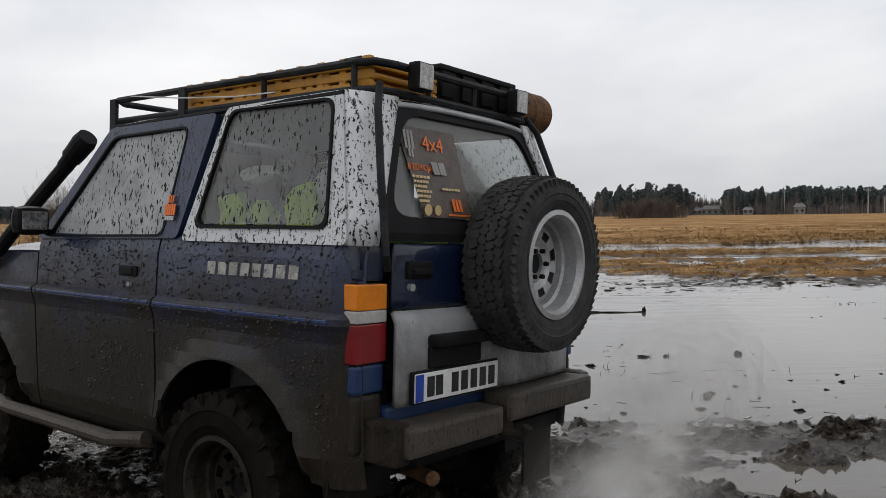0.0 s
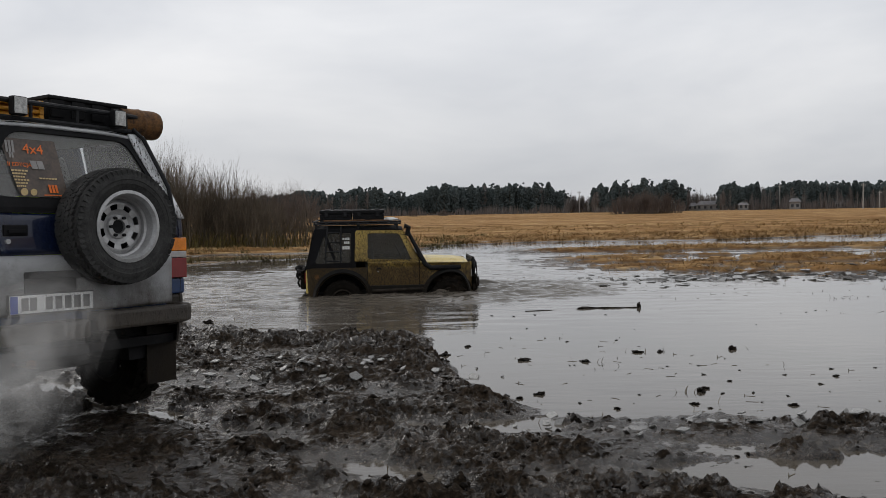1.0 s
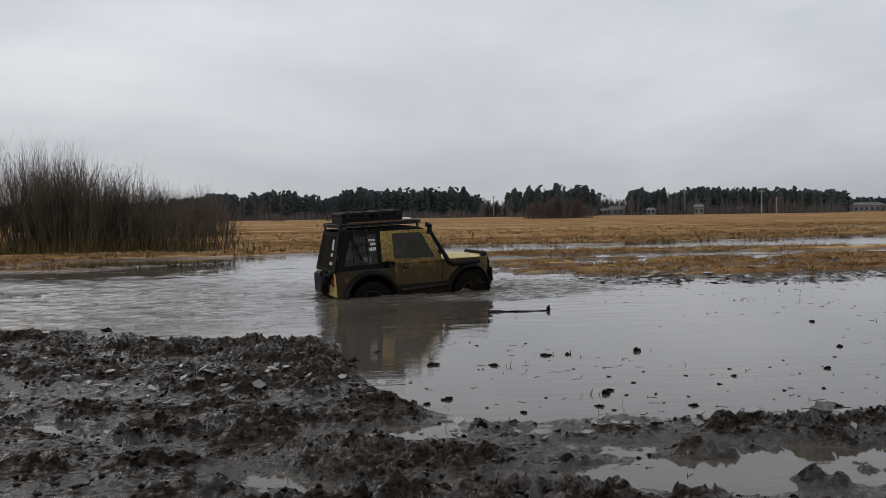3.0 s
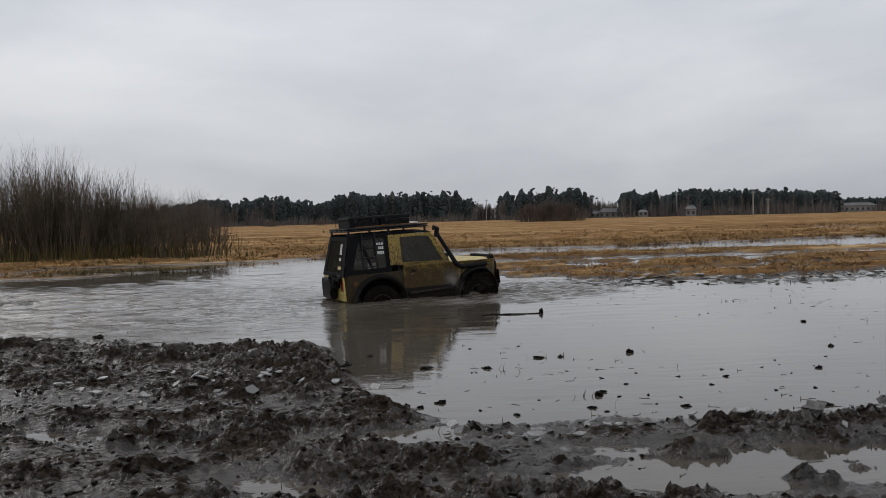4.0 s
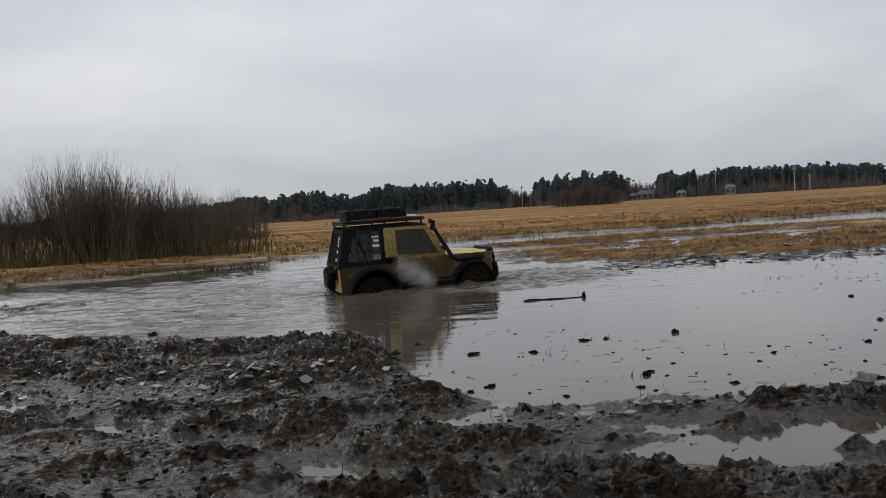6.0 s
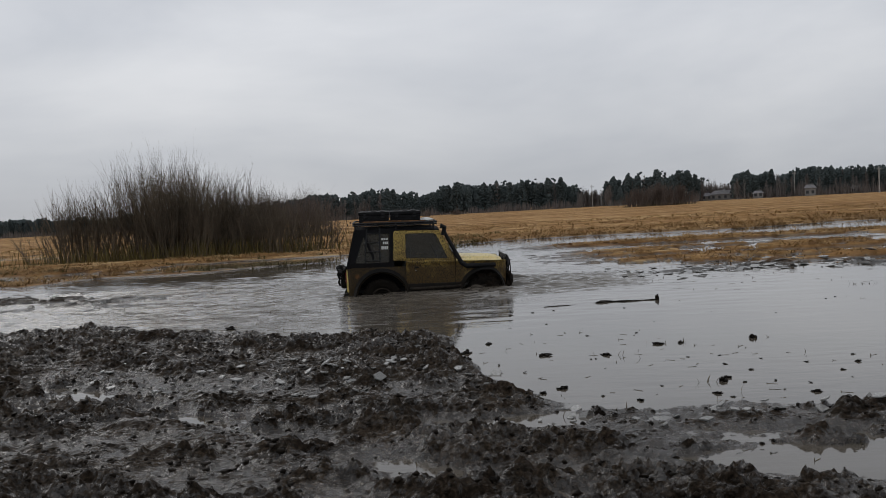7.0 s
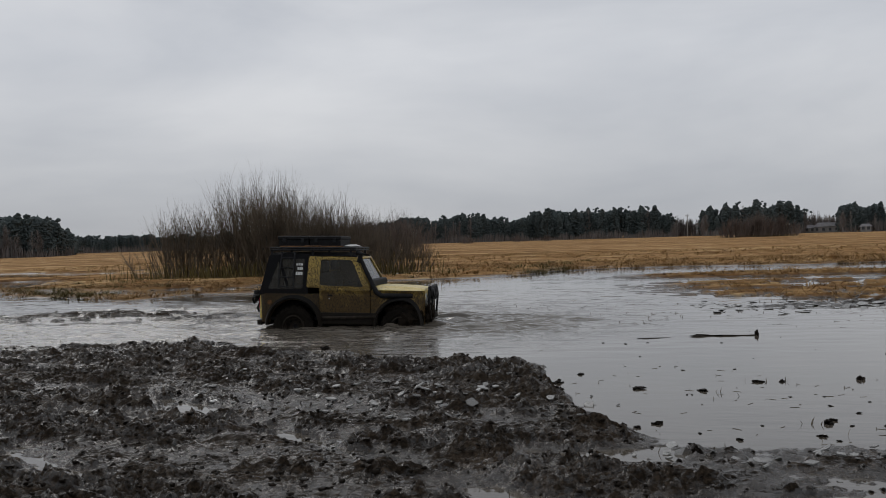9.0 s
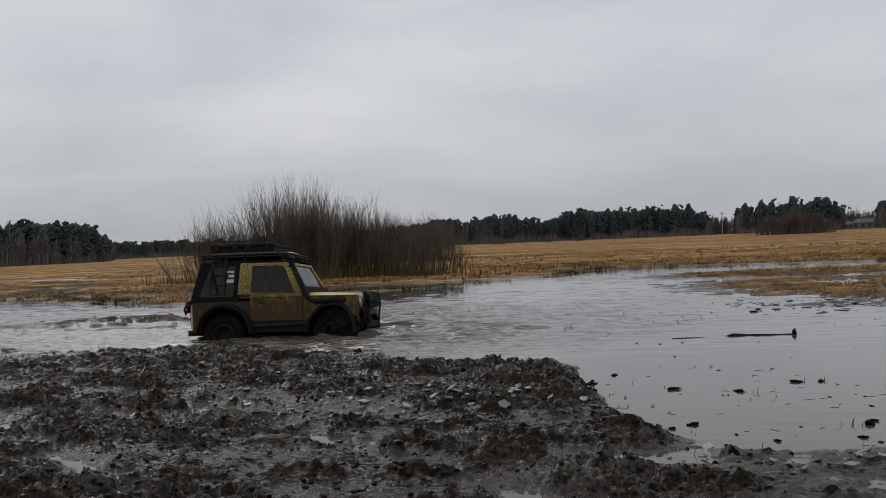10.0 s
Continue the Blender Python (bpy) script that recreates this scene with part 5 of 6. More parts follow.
        lid = boxed(x - L / 2 - 0.012, x + L / 2 + 0.012, -W / 2 - 0.075, W / 2 - 0.045, z + H * 0.70, z + H, 0.02)
        for k in range(3):
            box(lid, x - 0.22 + k * 0.17, x - 0.12 + k * 0.17, -W * 0.42, W * 0.30, z + H, z + H + 0.012, 0.004)
        part("lid", lid, BLACK, body)
        for k in (-0.18, 0.18):
            part("latch", boxed(x + k - 0.03, x + k + 0.03, -W / 2 - 0.09, -W / 2 - 0.07, z + H * 0.5, z + H * 0.86, 0.004), RACK, body)
    # the nose is short: the front axle sits a little further back, and little stands out before it
    short = lambda x: float(np.interp(x, (-2, 1.2, 1.6, 2.30, 3.0), (-2, 1.2, 1.53, 2.23, 2.70)))
    for ob in car.children_recursive:
        if ob.type == "MESH":
            for v in ob.data.vertices:
                v.co.x = short(v.co.x)
    wheels = [wheel("wheel", pose(short(x), side * 0.72, 0.39), car, 0.395, 0.26, 0.20, side, MUDDY_RUBBER, MUDDY_STEEL) for x in (0.04, 2.17) for side in (1, -1)]
    car.scale = (0.93, 0.93, 0.93)
    return car, wheels


BLUE_CAR, BLUE_WHEELS = blue_car()
YELLOW_CAR, YELLOW_WHEELS = yellow_car()


# ---- plants ----
def tuft_shape():
    bm = bmesh.new()
    bmesh.ops.create_icosphere(bm, subdivisions=1, radius=1)
    bm.verts.index_update()
    shape = [tuple(v.co) for v in bm.verts], [tuple(v.index for v in f.verts) for f in bm.faces]
    bm.free()
    return shape


TUFT_POINTS, TUFT_FACES = tuft_shape()


class Soup:
    """Collects loose triangles and quads for one big mesh."""

    def __init__(self):
        self.v, self.f = [], []

    def blade(self, x, y, z, h, lean, turn, w):
        dx, dy = math.cos(turn), math.sin(turn)
        i = len(self.v)
        self.v += [(x - dy * w, y + dx * w, z), (x + dy * w, y - dx * w, z), (x + dx * lean * 0.4 + dy * w * 0.7, y + dy * lean * 0.4 - dx * w * 0.7, z + h * 0.6),
                   (x + dx * lean * 0.4 - dy * w * 0.7, y + dy * lean * 0.4 + dx * w * 0.7, z + h * 0.6), (x + dx * lean, y + dy * lean, z + h)]
        self.f += [(i, i + 1, i + 2, i + 3), (i + 3, i + 2, i + 4)]

    def twig(self, a, b, ra, rb):
        """A three-sided tapered stick."""
        a, b = Vector(a), Vector(b)
        d = (b - a).normalized()
        u = d.orthogonal().normalized()
        w = d.cross(u)
        i = len(self.v)
        for p, r in ((a, ra), (b, rb)):
            for k in range(3):
                q = p + (u * math.cos(2.094 * k) + w * math.sin(2.094 * k)) * r
                self.v.append(tuple(q))
        self.f += [(i + k, i + (k + 1) % 3, i + 3 + (k + 1) % 3, i + 3 + k) for k in range(3)]

    def clump(self, centre, size, rng):
        """A small uneven tuft of foliage with a spiky outline."""
        i = len(self.v)
        for p in TUFT_POINTS:
            k = rng.uniform(0.6, 1.35)
            self.v.append((centre[0] + p[0] * size[0] * k, centre[1] + p[1] * size[1] * k, centre[2] + p[2] * size[2] * k))
        self.f += [(i + a, i + b, i + c) for a, b, c in TUFT_FACES]

    def mesh(self, name, mat):
        me = bpy.data.meshes.new(name)
        me.from_pydata(self.v, [], self.f)
        me.materials.append(mat)
        return me


def spatter_body():
    """Drops of mud flung along the sides of the near car, thicker low down."""
    rng = random.Random(71)
    s = Soup()
    for _ in range(2600):
        x, z = rng.uniform(-0.54, 1.56), 1.36 - 0.78 * rng.random()
        if math.hypot(x - 0.04, z - 0.42) < 0.50:
            continue
        r = 0.0018 + 0.0050 * rng.random() ** 2
        for side in (1, -1):
            s.clump((x, side * (body_profile(z) + 0.008), z), (r * 1.3, r * 0.8, r), rng)
    ob = tagged(new("mud_spatter", s.mesh("mud_spatter", MUD_DROP)), "dark drops of mud on the paint", kind="stuff")
    ob.parent = BLUE_CAR


spatter_body()


def grow(s, rng, base, way, length, r, level, spread):
    """A stem of a few bent lengths that sends out side shoots."""
    p, d = Vector(base), Vector(way).normalized()
    n = 4 if level == 0 else 2
    for i in range(n):
        d = (d + Vector((rng.uniform(-1, 1), rng.uniform(-1, 1), rng.uniform(-0.1, 0.5))) * 0.13).normalized()
        q = p + d * length / n
        r1 = r * (1 - (i + 1) / n * 0.6)
        s.twig(p, q, r * (1 - i / n * 0.6), r1)
        if level < 2 and i >= (1 if level == 0 else 0):
            for _ in range(3 if level == 0 else 2):
                side = (d + Vector((rng.uniform(-1, 1), rng.uniform(-1, 1), rng.uniform(0.0, 0.7))) * spread).normalized()
                grow(s, rng, p + (q - p) * rng.random(), side, length * rng.uniform(0.22, 0.42), r1 * 0.65, level + 1, spread)
        p = q


def willow(m, width, height, stems, label, mat, seed, thick=0.016):
    rng = random.Random(seed)
    bush = thing("willow_bush", label, "bush", "willow thicket", m=m)
    s = Soup()
    for _ in range(int(stems * 1.6)):
        u, v = rng.gauss(0, 0.36), rng.gauss(0, 0.30)
        k = max(0.45, 1 - 0.40 * min(1.3, abs(u) * 1.2)) * rng.uniform(0.72, 1.05)
        height_ = height * 0.87
        grow(s, rng, (u * width * 0.5, v * width * 0.30, -0.1), (u * 0.5 + rng.uniform(-0.12, 0.12), v * 0.35, 1.0), height_ * k, thick * rng.uniform(0.7, 1.3), 0, 0.55)
    ob = tagged(new("thicket", s.mesh("thicket", mat)), kind="stuff")
    ob.parent = bush
    s = Soup()
    for _ in range(int(stems * 5)):
        a = rng.uniform(0, 6.283)
        s.blade(rng.gauss(0, 0.34) * width, rng.gauss(-0.04, 0.2) * width, 0.0, rng.uniform(0.2, 0.9), rng.uniform(0.05, 0.5), a, 0.012)
    ob = tagged(new("undergrowth", s.mesh("undergrowth", MOSS)), kind="stuff")
    ob.parent = bush


for x, y, w, h, n, seed in ((-16.2, 35.5, 4.6, 3.3, 90, 1), (-13.6, 36.0, 4.8, 4.5, 120, 2), (-11.6, 35.2, 4.4, 4.4, 120, 3), (-9.6, 36.2, 3.6, 3.6, 90, 4), (-7.9, 35.4, 3.4, 2.75, 70, 5), (-6.4, 36.6, 2.6, 2.2, 36, 6), (-12.4, 38.0, 4.4, 4.0, 80, 7)):
    willow(pose(x, y, 0.1), w, h, n, "leafless grey-brown willow bush at the water's edge", BARK, seed)
for x, y, w, h, n, seed in ((-17.6, 63, 5.4, 4.1, 90, 11), (-14.4, 64, 5.2, 4.2, 90, 12), (-11.2, 63.5, 5.0, 3.9, 80, 13)):
    willow(pose(x, y, 0.1), w, h, n, "dense brown leafless thicket behind the willows", BROWN_TWIG, seed, 0.022)
for x, y, w, h, n, seed in ((48.5, 214, 9, 5.2, 60, 21), (54.5, 216, 10, 6.2, 80, 22), (60.5, 218, 9, 5.4, 60, 23), (-9, 300, 5, 2.6, 20, 24), (1.5, 300, 5, 2.6, 20, 25), (-26, 290, 6, 2.6, 20, 26)):
    willow(pose(x, y, 0.1), w, h, n, "round brown bush standing alone in the field", BROWN_TWIG, seed, 0.09)


def pine(seed, height):
    rng = random.Random(seed)
    tree = thing("pine_tree", "dark green pine at the edge of a wood", "tree", "pine wood")
    part("trunk", tubed([(0, 0, -0.3), (rng.uniform(-0.2, 0.2), 0, height * 0.5), (rng.uniform(-0.3, 0.3), 0, height * 0.93)], [0.24, 0.17, 0.05], 6), PINE_BARK, tree)
    s = Soup()
    for k in range(460):
        t = 0.14 + 0.86 * (k + rng.random()) / 460
        reach = 2.6 * math.sin(math.pi * min(1.0, 0.30 + 0.66 * t)) ** 0.7 * rng.random() ** 0.55
        a = rng.uniform(0, 6.283)
        sz = rng.uniform(0.22, 0.62)
        s.clump((reach * math.cos(a), reach * math.sin(a), height * (t - 0.03) + rng.uniform(-0.4, 0.4)), (sz, sz, sz * rng.uniform(0.5, 1.0)), rng)
    crown = new("crown", s.mesh("crown", HAZY_PINE))
    crown.parent = tree
    return tree


def bare_tree(seed, height, mat, kind, label):
    rng = random.Random(seed)
    tree = thing(kind, label, "tree", "bare trees along the wood")
    part("trunk", tubed([(0, 0, -0.3), (rng.uniform(-0.3, 0.3), 0, height * 0.5), (rng.uniform(-0.4, 0.4), 0, height)], [0.17, 0.11, 0.03], 5), mat, tree)
    s = Soup()
    for k in range(34):
        t = rng.uniform(0.18, 0.95)
        a = rng.uniform(0, 6.283)
        grow(s, rng, (0, 0, height * t), (math.cos(a), math.sin(a), rng.uniform(0.6, 1.6)), height * 0.34 * (1.15 - t), 0.10, 1, 0.8)
    ob = new("crown", s.mesh("crown", HAZY_TWIG))
    ob.parent = tree
    return tree


def polar(azimuth, distance, z=0.1, turn=0.0):
    a = radians(azimuth)
    return pose(distance * math.sin(a), distance * math.cos(a), z, 0, 0, turn)


def build_woods():
    rng = random.Random(5)
    pines = [pine(k, 14.0) for k in range(5)]
    bares = [bare_tree(40 + k, 11.0, BROWN_TWIG if k % 2 else PALE_BARK, "bare_tree", "leafless brown tree at the edge of a wood") for k in range(4)]
    used = set()

    def put(proto, m, size):
        m = m @ Matrix.Diagonal((size * rng.uniform(0.85, 1.1), size * rng.uniform(0.85, 1.1), size, 1))
        if proto.name in used:
            ob = copy_thing(proto, m)
            ob.matrix_basis = m
        else:
            used.add(proto.name)
            proto.matrix_basis = m
    edge_az = (-60, -41, -37.4, -33, -32.2, -31.2, -31.0, -27, -24, -13, -10.3, -6, -4.3, -2.0, -0.4, 4, 7.8, 8.9, 9.2, 10.3, 10.8, 13.7, 16.7, 17.2, 18.8, 19.0, 24, 30, 32.3, 32.6, 40, 60)
    edge_el = (2.4, 2.6, 2.6, 2.25, 2.0, 1.0, 0.95, 0.95, 0.9, 1.2, 1.65, 1.75, 1.97, 1.25, 1.99, 1.92, 1.85, 1.2, 0.55, 0.6, 1.75, 2.04, 1.8, 1.0, 0.9, 1.6, 1.6, 1.45, 1.15, 0.7, 0.9, 0.9)
    edge_d = (240, 240, 240, 250, 260, 300, 460, 460, 460, 430, 420, 410, 410, 420, 410, 410, 410, 410, 450, 450, 400, 395, 400, 480, 480, 405, 405, 405, 410, 520, 520, 520)
    behind = []
    for row in range(2):
        a = -43.0
        while a < 44:
            d = float(np.interp(a, edge_az, edge_d)) * (1.0 + 0.02 * row) + rng.uniform(-5, 5)
            e = float(np.interp(a, edge_az, edge_el))
            top = math.tan(radians(e)) * d + 1.35
            bare = (9.0 < a < 10.7) or (17.1 < a < 18.9) or (rng.random() < (0.10 if row else 0.04))
            size = top / 14.0 * rng.uniform(0.80, 1.06) if not bare else top / 11.0 * rng.uniform(0.8, 1.0)
            if not bare and rng.random() < 0.25:
                size *= rng.uniform(0.7, 0.9)
            if row == 0 or bare:
                put(rng.choice(bares if bare else pines), polar(a, d, 0.1, rng.uniform(0, 360)), size)
            else:
                behind.append((d * math.sin(radians(a)), d * math.cos(radians(a)), size * 14.0))
            a += math.degrees(3.1 * max(0.6, top / 14) / d) * rng.uniform(0.75, 1.35)
    for k in range(270):
        a = rng.choice((rng.uniform(8.8, 10.8), rng.uniform(16.9, 19.0), rng.uniform(16.8, 33), rng.uniform(16.9, 19.2), rng.uniform(-12, -6), rng.uniform(8.8, 11), rng.uniform(-40, -33)))
        d = float(np.interp(a, edge_az, edge_d)) * 0.965
        top = (math.tan(radians(max(1.3, float(np.interp(a, edge_az, edge_el))))) * d + 1.4) * rng.uniform(0.45, 0.8)
        put(rng.choice(bares), polar(a, d, 0.1, rng.uniform(0, 360)), top / 11.0)
    # the inner wood behind the first trees
    s = Soup()
    for x, y, top in behind:
        for k in range(44):
            z = top * (0.2 + 0.78 * (k + rng.random()) / 44)
            r = rng.uniform(0.4, 0.9)
            s.clump((x + rng.gauss(0, 1.0), y + rng.gauss(0, 1.0), z), (r, r, r * 0.8), rng)
    for k in range(9000):
        a = rng.uniform(-44, 44)
        if 8.9 < a < 10.6 or 17.0 < a < 18.9:
            continue
        d = float(np.interp(a, edge_az, edge_d)) + rng.uniform(6, 22)
        top = (math.tan(radians(float(np.interp(a, edge_az, edge_el)))) * d + 1.2) * (0.80 + 0.25 * float(smooth_noise(np.array([a * 2.2]), np.array([7.0]), 5)[0]))
        z = top * rng.uniform(0.06, 0.90)
        r = rng.uniform(0.6, 1.4)
        s.clump((d * math.sin(radians(a)), d * math.cos(radians(a)), z), (r, r, max(0.6, min(1.8, z, top - z))), rng)
    tagged(new("inner_wood", s.mesh("inner_wood", HAZY_PINE)), "dark massed crowns deeper in the pine wood", "wood", kind="stuff")
    # brushwood along the foot of the woods
    s = Soup()
    for _ in range(11000):
        a = rng.uniform(-44, 44)
        d = float(np.interp(a, edge_az, edge_d)) * rng.uniform(0.95, 0.995)
        h = rng.uniform(0.8, 4.0) * (2.2 if 8.7 < a < 10.8 or 16.9 < a < 19 else 1.5 if 17 < a < 33 else 1.0) * (0.45 + 1.1 * float(smooth_noise(np.array([a * 1.3]), np.array([0.0]), 3)[0]))
        x, y = d * math.sin(radians(a)), d * math.cos(radians(a))
        s.blade(x, y, 0.0, h, rng.uniform(-0.8, 0.8), rng.uniform(0, 6.28), 0.16)
    tagged(new("brushwood", s.mesh("brushwood", HAZY_TWIG)), "brown brushwood along the foot of the wood", "brushwood", kind="stuff")


build_woods()


def house(m, w, d, h, roof_h, label, storeys=1):
    hs = thing("house", label, "house", "far houses", m=m)
    part("wall", boxed(-w / 2, w / 2, -d / 2, d / 2, -0.2, h), WALL, hs)
    bm = bmesh.new()
    o = 0.5
    v = [bm.verts.new(p) for p in ((-w / 2 - o, -d / 2 - o, h), (w / 2 + o, -d / 2 - o, h), (w / 2 + o, d / 2 + o, h), (-w / 2 - o, d / 2 + o, h), (-w / 2 + w * 0.18, 0, h + roof_h), (w / 2 - w * 0.18, 0, h + roof_h))]
    for q in ((0, 1, 5, 4), (1, 2, 5), (2, 3, 4, 5), (3, 0, 4), (3, 2, 1, 0)):
        bm.faces.new([v[i] for i in q])
    roof = part("roof", bm, ROOF, hs)
    part("chimney", boxed(w * 0.1, w * 0.1 + 0.6, -0.3, 0.3, h, h + roof_h + 0.7), ROOF, roof)
    n = max(2, int(w / 2.4))
    for s_ in range(storeys):
        for k in range(n):
            x = -w / 2 + w * (k + 0.5) / n
            z = 0.9 + s_ * 2.7
            win = part("window", boxed(x - 0.55, x + 0.55, -d / 2 - 0.05, -d / 2 + 0.05, z, z + 1.3), WINDOW, hs)
            part("sill", boxed(x - 0.65, x + 0.65, -d / 2 - 0.12, -d / 2, z - 0.1, z), WALL, win)


for a, dist, w, h, rh, st, lb in ((23.5, 378, 4.2, 3.2, 1.5, 1, "pale house with a hipped grey roof beyond the field"), (18.2, 420, 11, 2.8, 1.9, 1, "long pale house under a grey roof beyond the field"), (17.2, 430, 5, 2.2, 1.6, 1, "low pale outbuilding beyond the field"),
                                  (26.1, 402, 4, 2.0, 1.6, 1, "low pale house among bare trees"), (33.5, 500, 18, 3.4, 1.6, 1, "wide grey building at the edge of the wood"), (20.4, 385, 4, 2.2, 1.2, 1, "small pale shed beyond the field")):
    house(polar(a, dist, 0.1, -a), w, 6, h, rh, lb, st)


def utility_pole(m, h, group):
    p = thing("utility_pole", "weathered grey utility pole with a crossbar", "pole", group, m=m)
    part("post", tubed([(0, 0, -0.3), (0, 0, h)], [0.24, 0.17], 8), POLE, p)
    part("crossbar", boxed(-0.9, 0.9, -0.08, 0.08, h - 0.9, h - 0.7), POLE, p)
    for x in (-0.75, 0, 0.75):
        part("insulator", tubed([(x, 0, h - 0.7), (x, 0, h - 0.35)], 0.08, 6), POLE, p)


for a, dist, h in ((27.4, 320, 9.0), (9.72, 400, 10.4), (15.9, 330, 4.5), (28.3, 380, 7.0), (22.6, 400, 11.0)):
    utility_pole(polar(a, dist, 0.1, 12), h, "poles beyond the field")


# ---- grass, stems, clods and ice ----
def scatter_grass():
    rng = random.Random(9)
    straw, sedge = Soup(), Soup()
    nr = np.random.RandomState(4)
    want = ((1.0, 16.5, 17, 34, 5200, 0.30), (-26, 3, 21, 31, 6500, 0.30), (-12, 34, 29, 46, 5200, 0.42), (-40, 60, 40, 75, 4200, 0.5), (-45, -14, 24, 48, 2000, 0.4))
    for x0, x1, y0, y1, n, tall in want:
        xs, ys = nr.uniform(x0, x1, n), nr.uniform(y0, y1, n)
        h, g = ground_height(xs, ys)
        edge = smooth_noise(xs * 0.6, ys * 0.6, 8)
        for x, y, z, gr, e in zip(xs, ys, h, g, edge):
            if gr < 0.35:
                continue
            s = sedge if (e > 0.58 or z < 0.05) and rng.random() < (0.7 if y < 36 else 0.08) else straw
            k = rng.uniform(0.4, 1.0) * tall * (0.35 if z < 0.06 else 0.8)
            a0 = rng.uniform(0, 6.28)
            for _ in range(10 if y < 34 else 7):
                s.blade(x + rng.gauss(0, 0.13), y + rng.gauss(0, 0.13), z - 0.03, k * rng.uniform(0.2, 0.6), k * rng.uniform(0.3, 1.5), a0 + rng.gauss(0, 1.2), 0.006 + 0.00028 * y)
    # tussocks along the field's edge, some of them mossy
    moss = Soup()
    for _ in range(1050):
        x = rng.uniform(-26, 36)
        y = float(np.interp(x, BANK_X, BANK_Y)) + rng.choice((rng.uniform(0.2, 2.4), rng.uniform(0.5, 9)))
        z = height_at(x, y)
        if z < 0.0:
            continue
        green = smooth_noise(np.array([x * 0.5]), np.array([y * 0.4]), 12)[0] > 0.5
        into, k = (moss if green and x < 3 else sedge if rng.random() < 0.55 else straw), rng.uniform(0.5, 1.5)
        for _ in range(22):
            a = rng.uniform(0, 6.28)
            d = rng.random() * 0.22 * k
            into.blade(x + d * math.cos(a) * 1.6, y + d * math.sin(a), z - 0.02, k * rng.uniform(0.06, 0.20), k * rng.uniform(0.10, 0.40), a + rng.gauss(0, 0.5), 0.014)
    tagged(new("mossy_grass", moss.mesh("mossy_grass", MOSS)), "mossy olive-brown tussocks at the water's edge", "grass", kind="stuff")
    tagged(new("dry_grass", straw.mesh("dry_grass", STRAW)), "flattened straw-coloured dead grass", "grass", kind="stuff")
    tagged(new("sedge", sedge.mesh("sedge", SEDGE)), "brown dead sedge along the water's edge", "grass", kind="stuff")
    stems = Soup()
    for _ in range(3200):
        x, y = rng.uniform(-13, 13), rng.uniform(4.3, 19)
        if smooth_noise(np.array([x * 0.7]), np.array([y * 0.9]), 6)[0] < 0.42:
            continue
        h = abs(rng.gauss(0, 0.018)) + 0.008
        stems.blade(x, y, -0.01, h, rng.uniform(-0.5, 0.5) * h * 2, rng.uniform(0, 6.28), 0.0025 + 0.0002 * y)
        if rng.random() < 0.6:
            a, ln = rng.uniform(-0.9, 0.9), rng.uniform(0.02, 0.09)
            stems.twig((x, y, 0.001), (x + ln * math.cos(a), y + ln * math.sin(a), 0.002), 0.0022, 0.0015)
    for cx, cy, n in ((6.4, 12.9, 26), (3.0, 8.4, 6), (2.1, 8.35, 14), (2.1, 6.5, 10), (0.9, 5.7, 12), (1.4, 7.9, 8), (-9.6, 17.0, 40), (-12, 16.2, 40), (9, 15.8, 60)):
        for _ in range(n // 2):
            stems.blade(cx + rng.gauss(0, 0.16), cy + rng.gauss(0, 0.06), -0.01, rng.uniform(0.015, 0.08), rng.uniform(-0.06, 0.06), rng.uniform(0, 6.28), 0.004)
    tagged(new("dead_stems", stems.mesh("dead_stems", REED)), "short dead stems standing in the water", "stems", kind="stuff")


scatter_grass()


def clod_mesh(seed, size, rough=0.4, level=2):
    """A torn clod with a ragged outline."""
    bm = lump(bmesh.new(), (0, 0, 0), size, rough, seed, 3)
    for v in bm.verts:
        p = v.co * 2.6 + Vector((seed * 3.1, 0, 0))
        v.co += Vector((noise.noise(p) * 0.6, noise.noise(p + Vector((0, 7, 3))) * 0.6, noise.noise(p * 1.6 + Vector((5, 0, 8))) * 0.35))
    return mesh_of(bm, "mud_clod", CLOD)


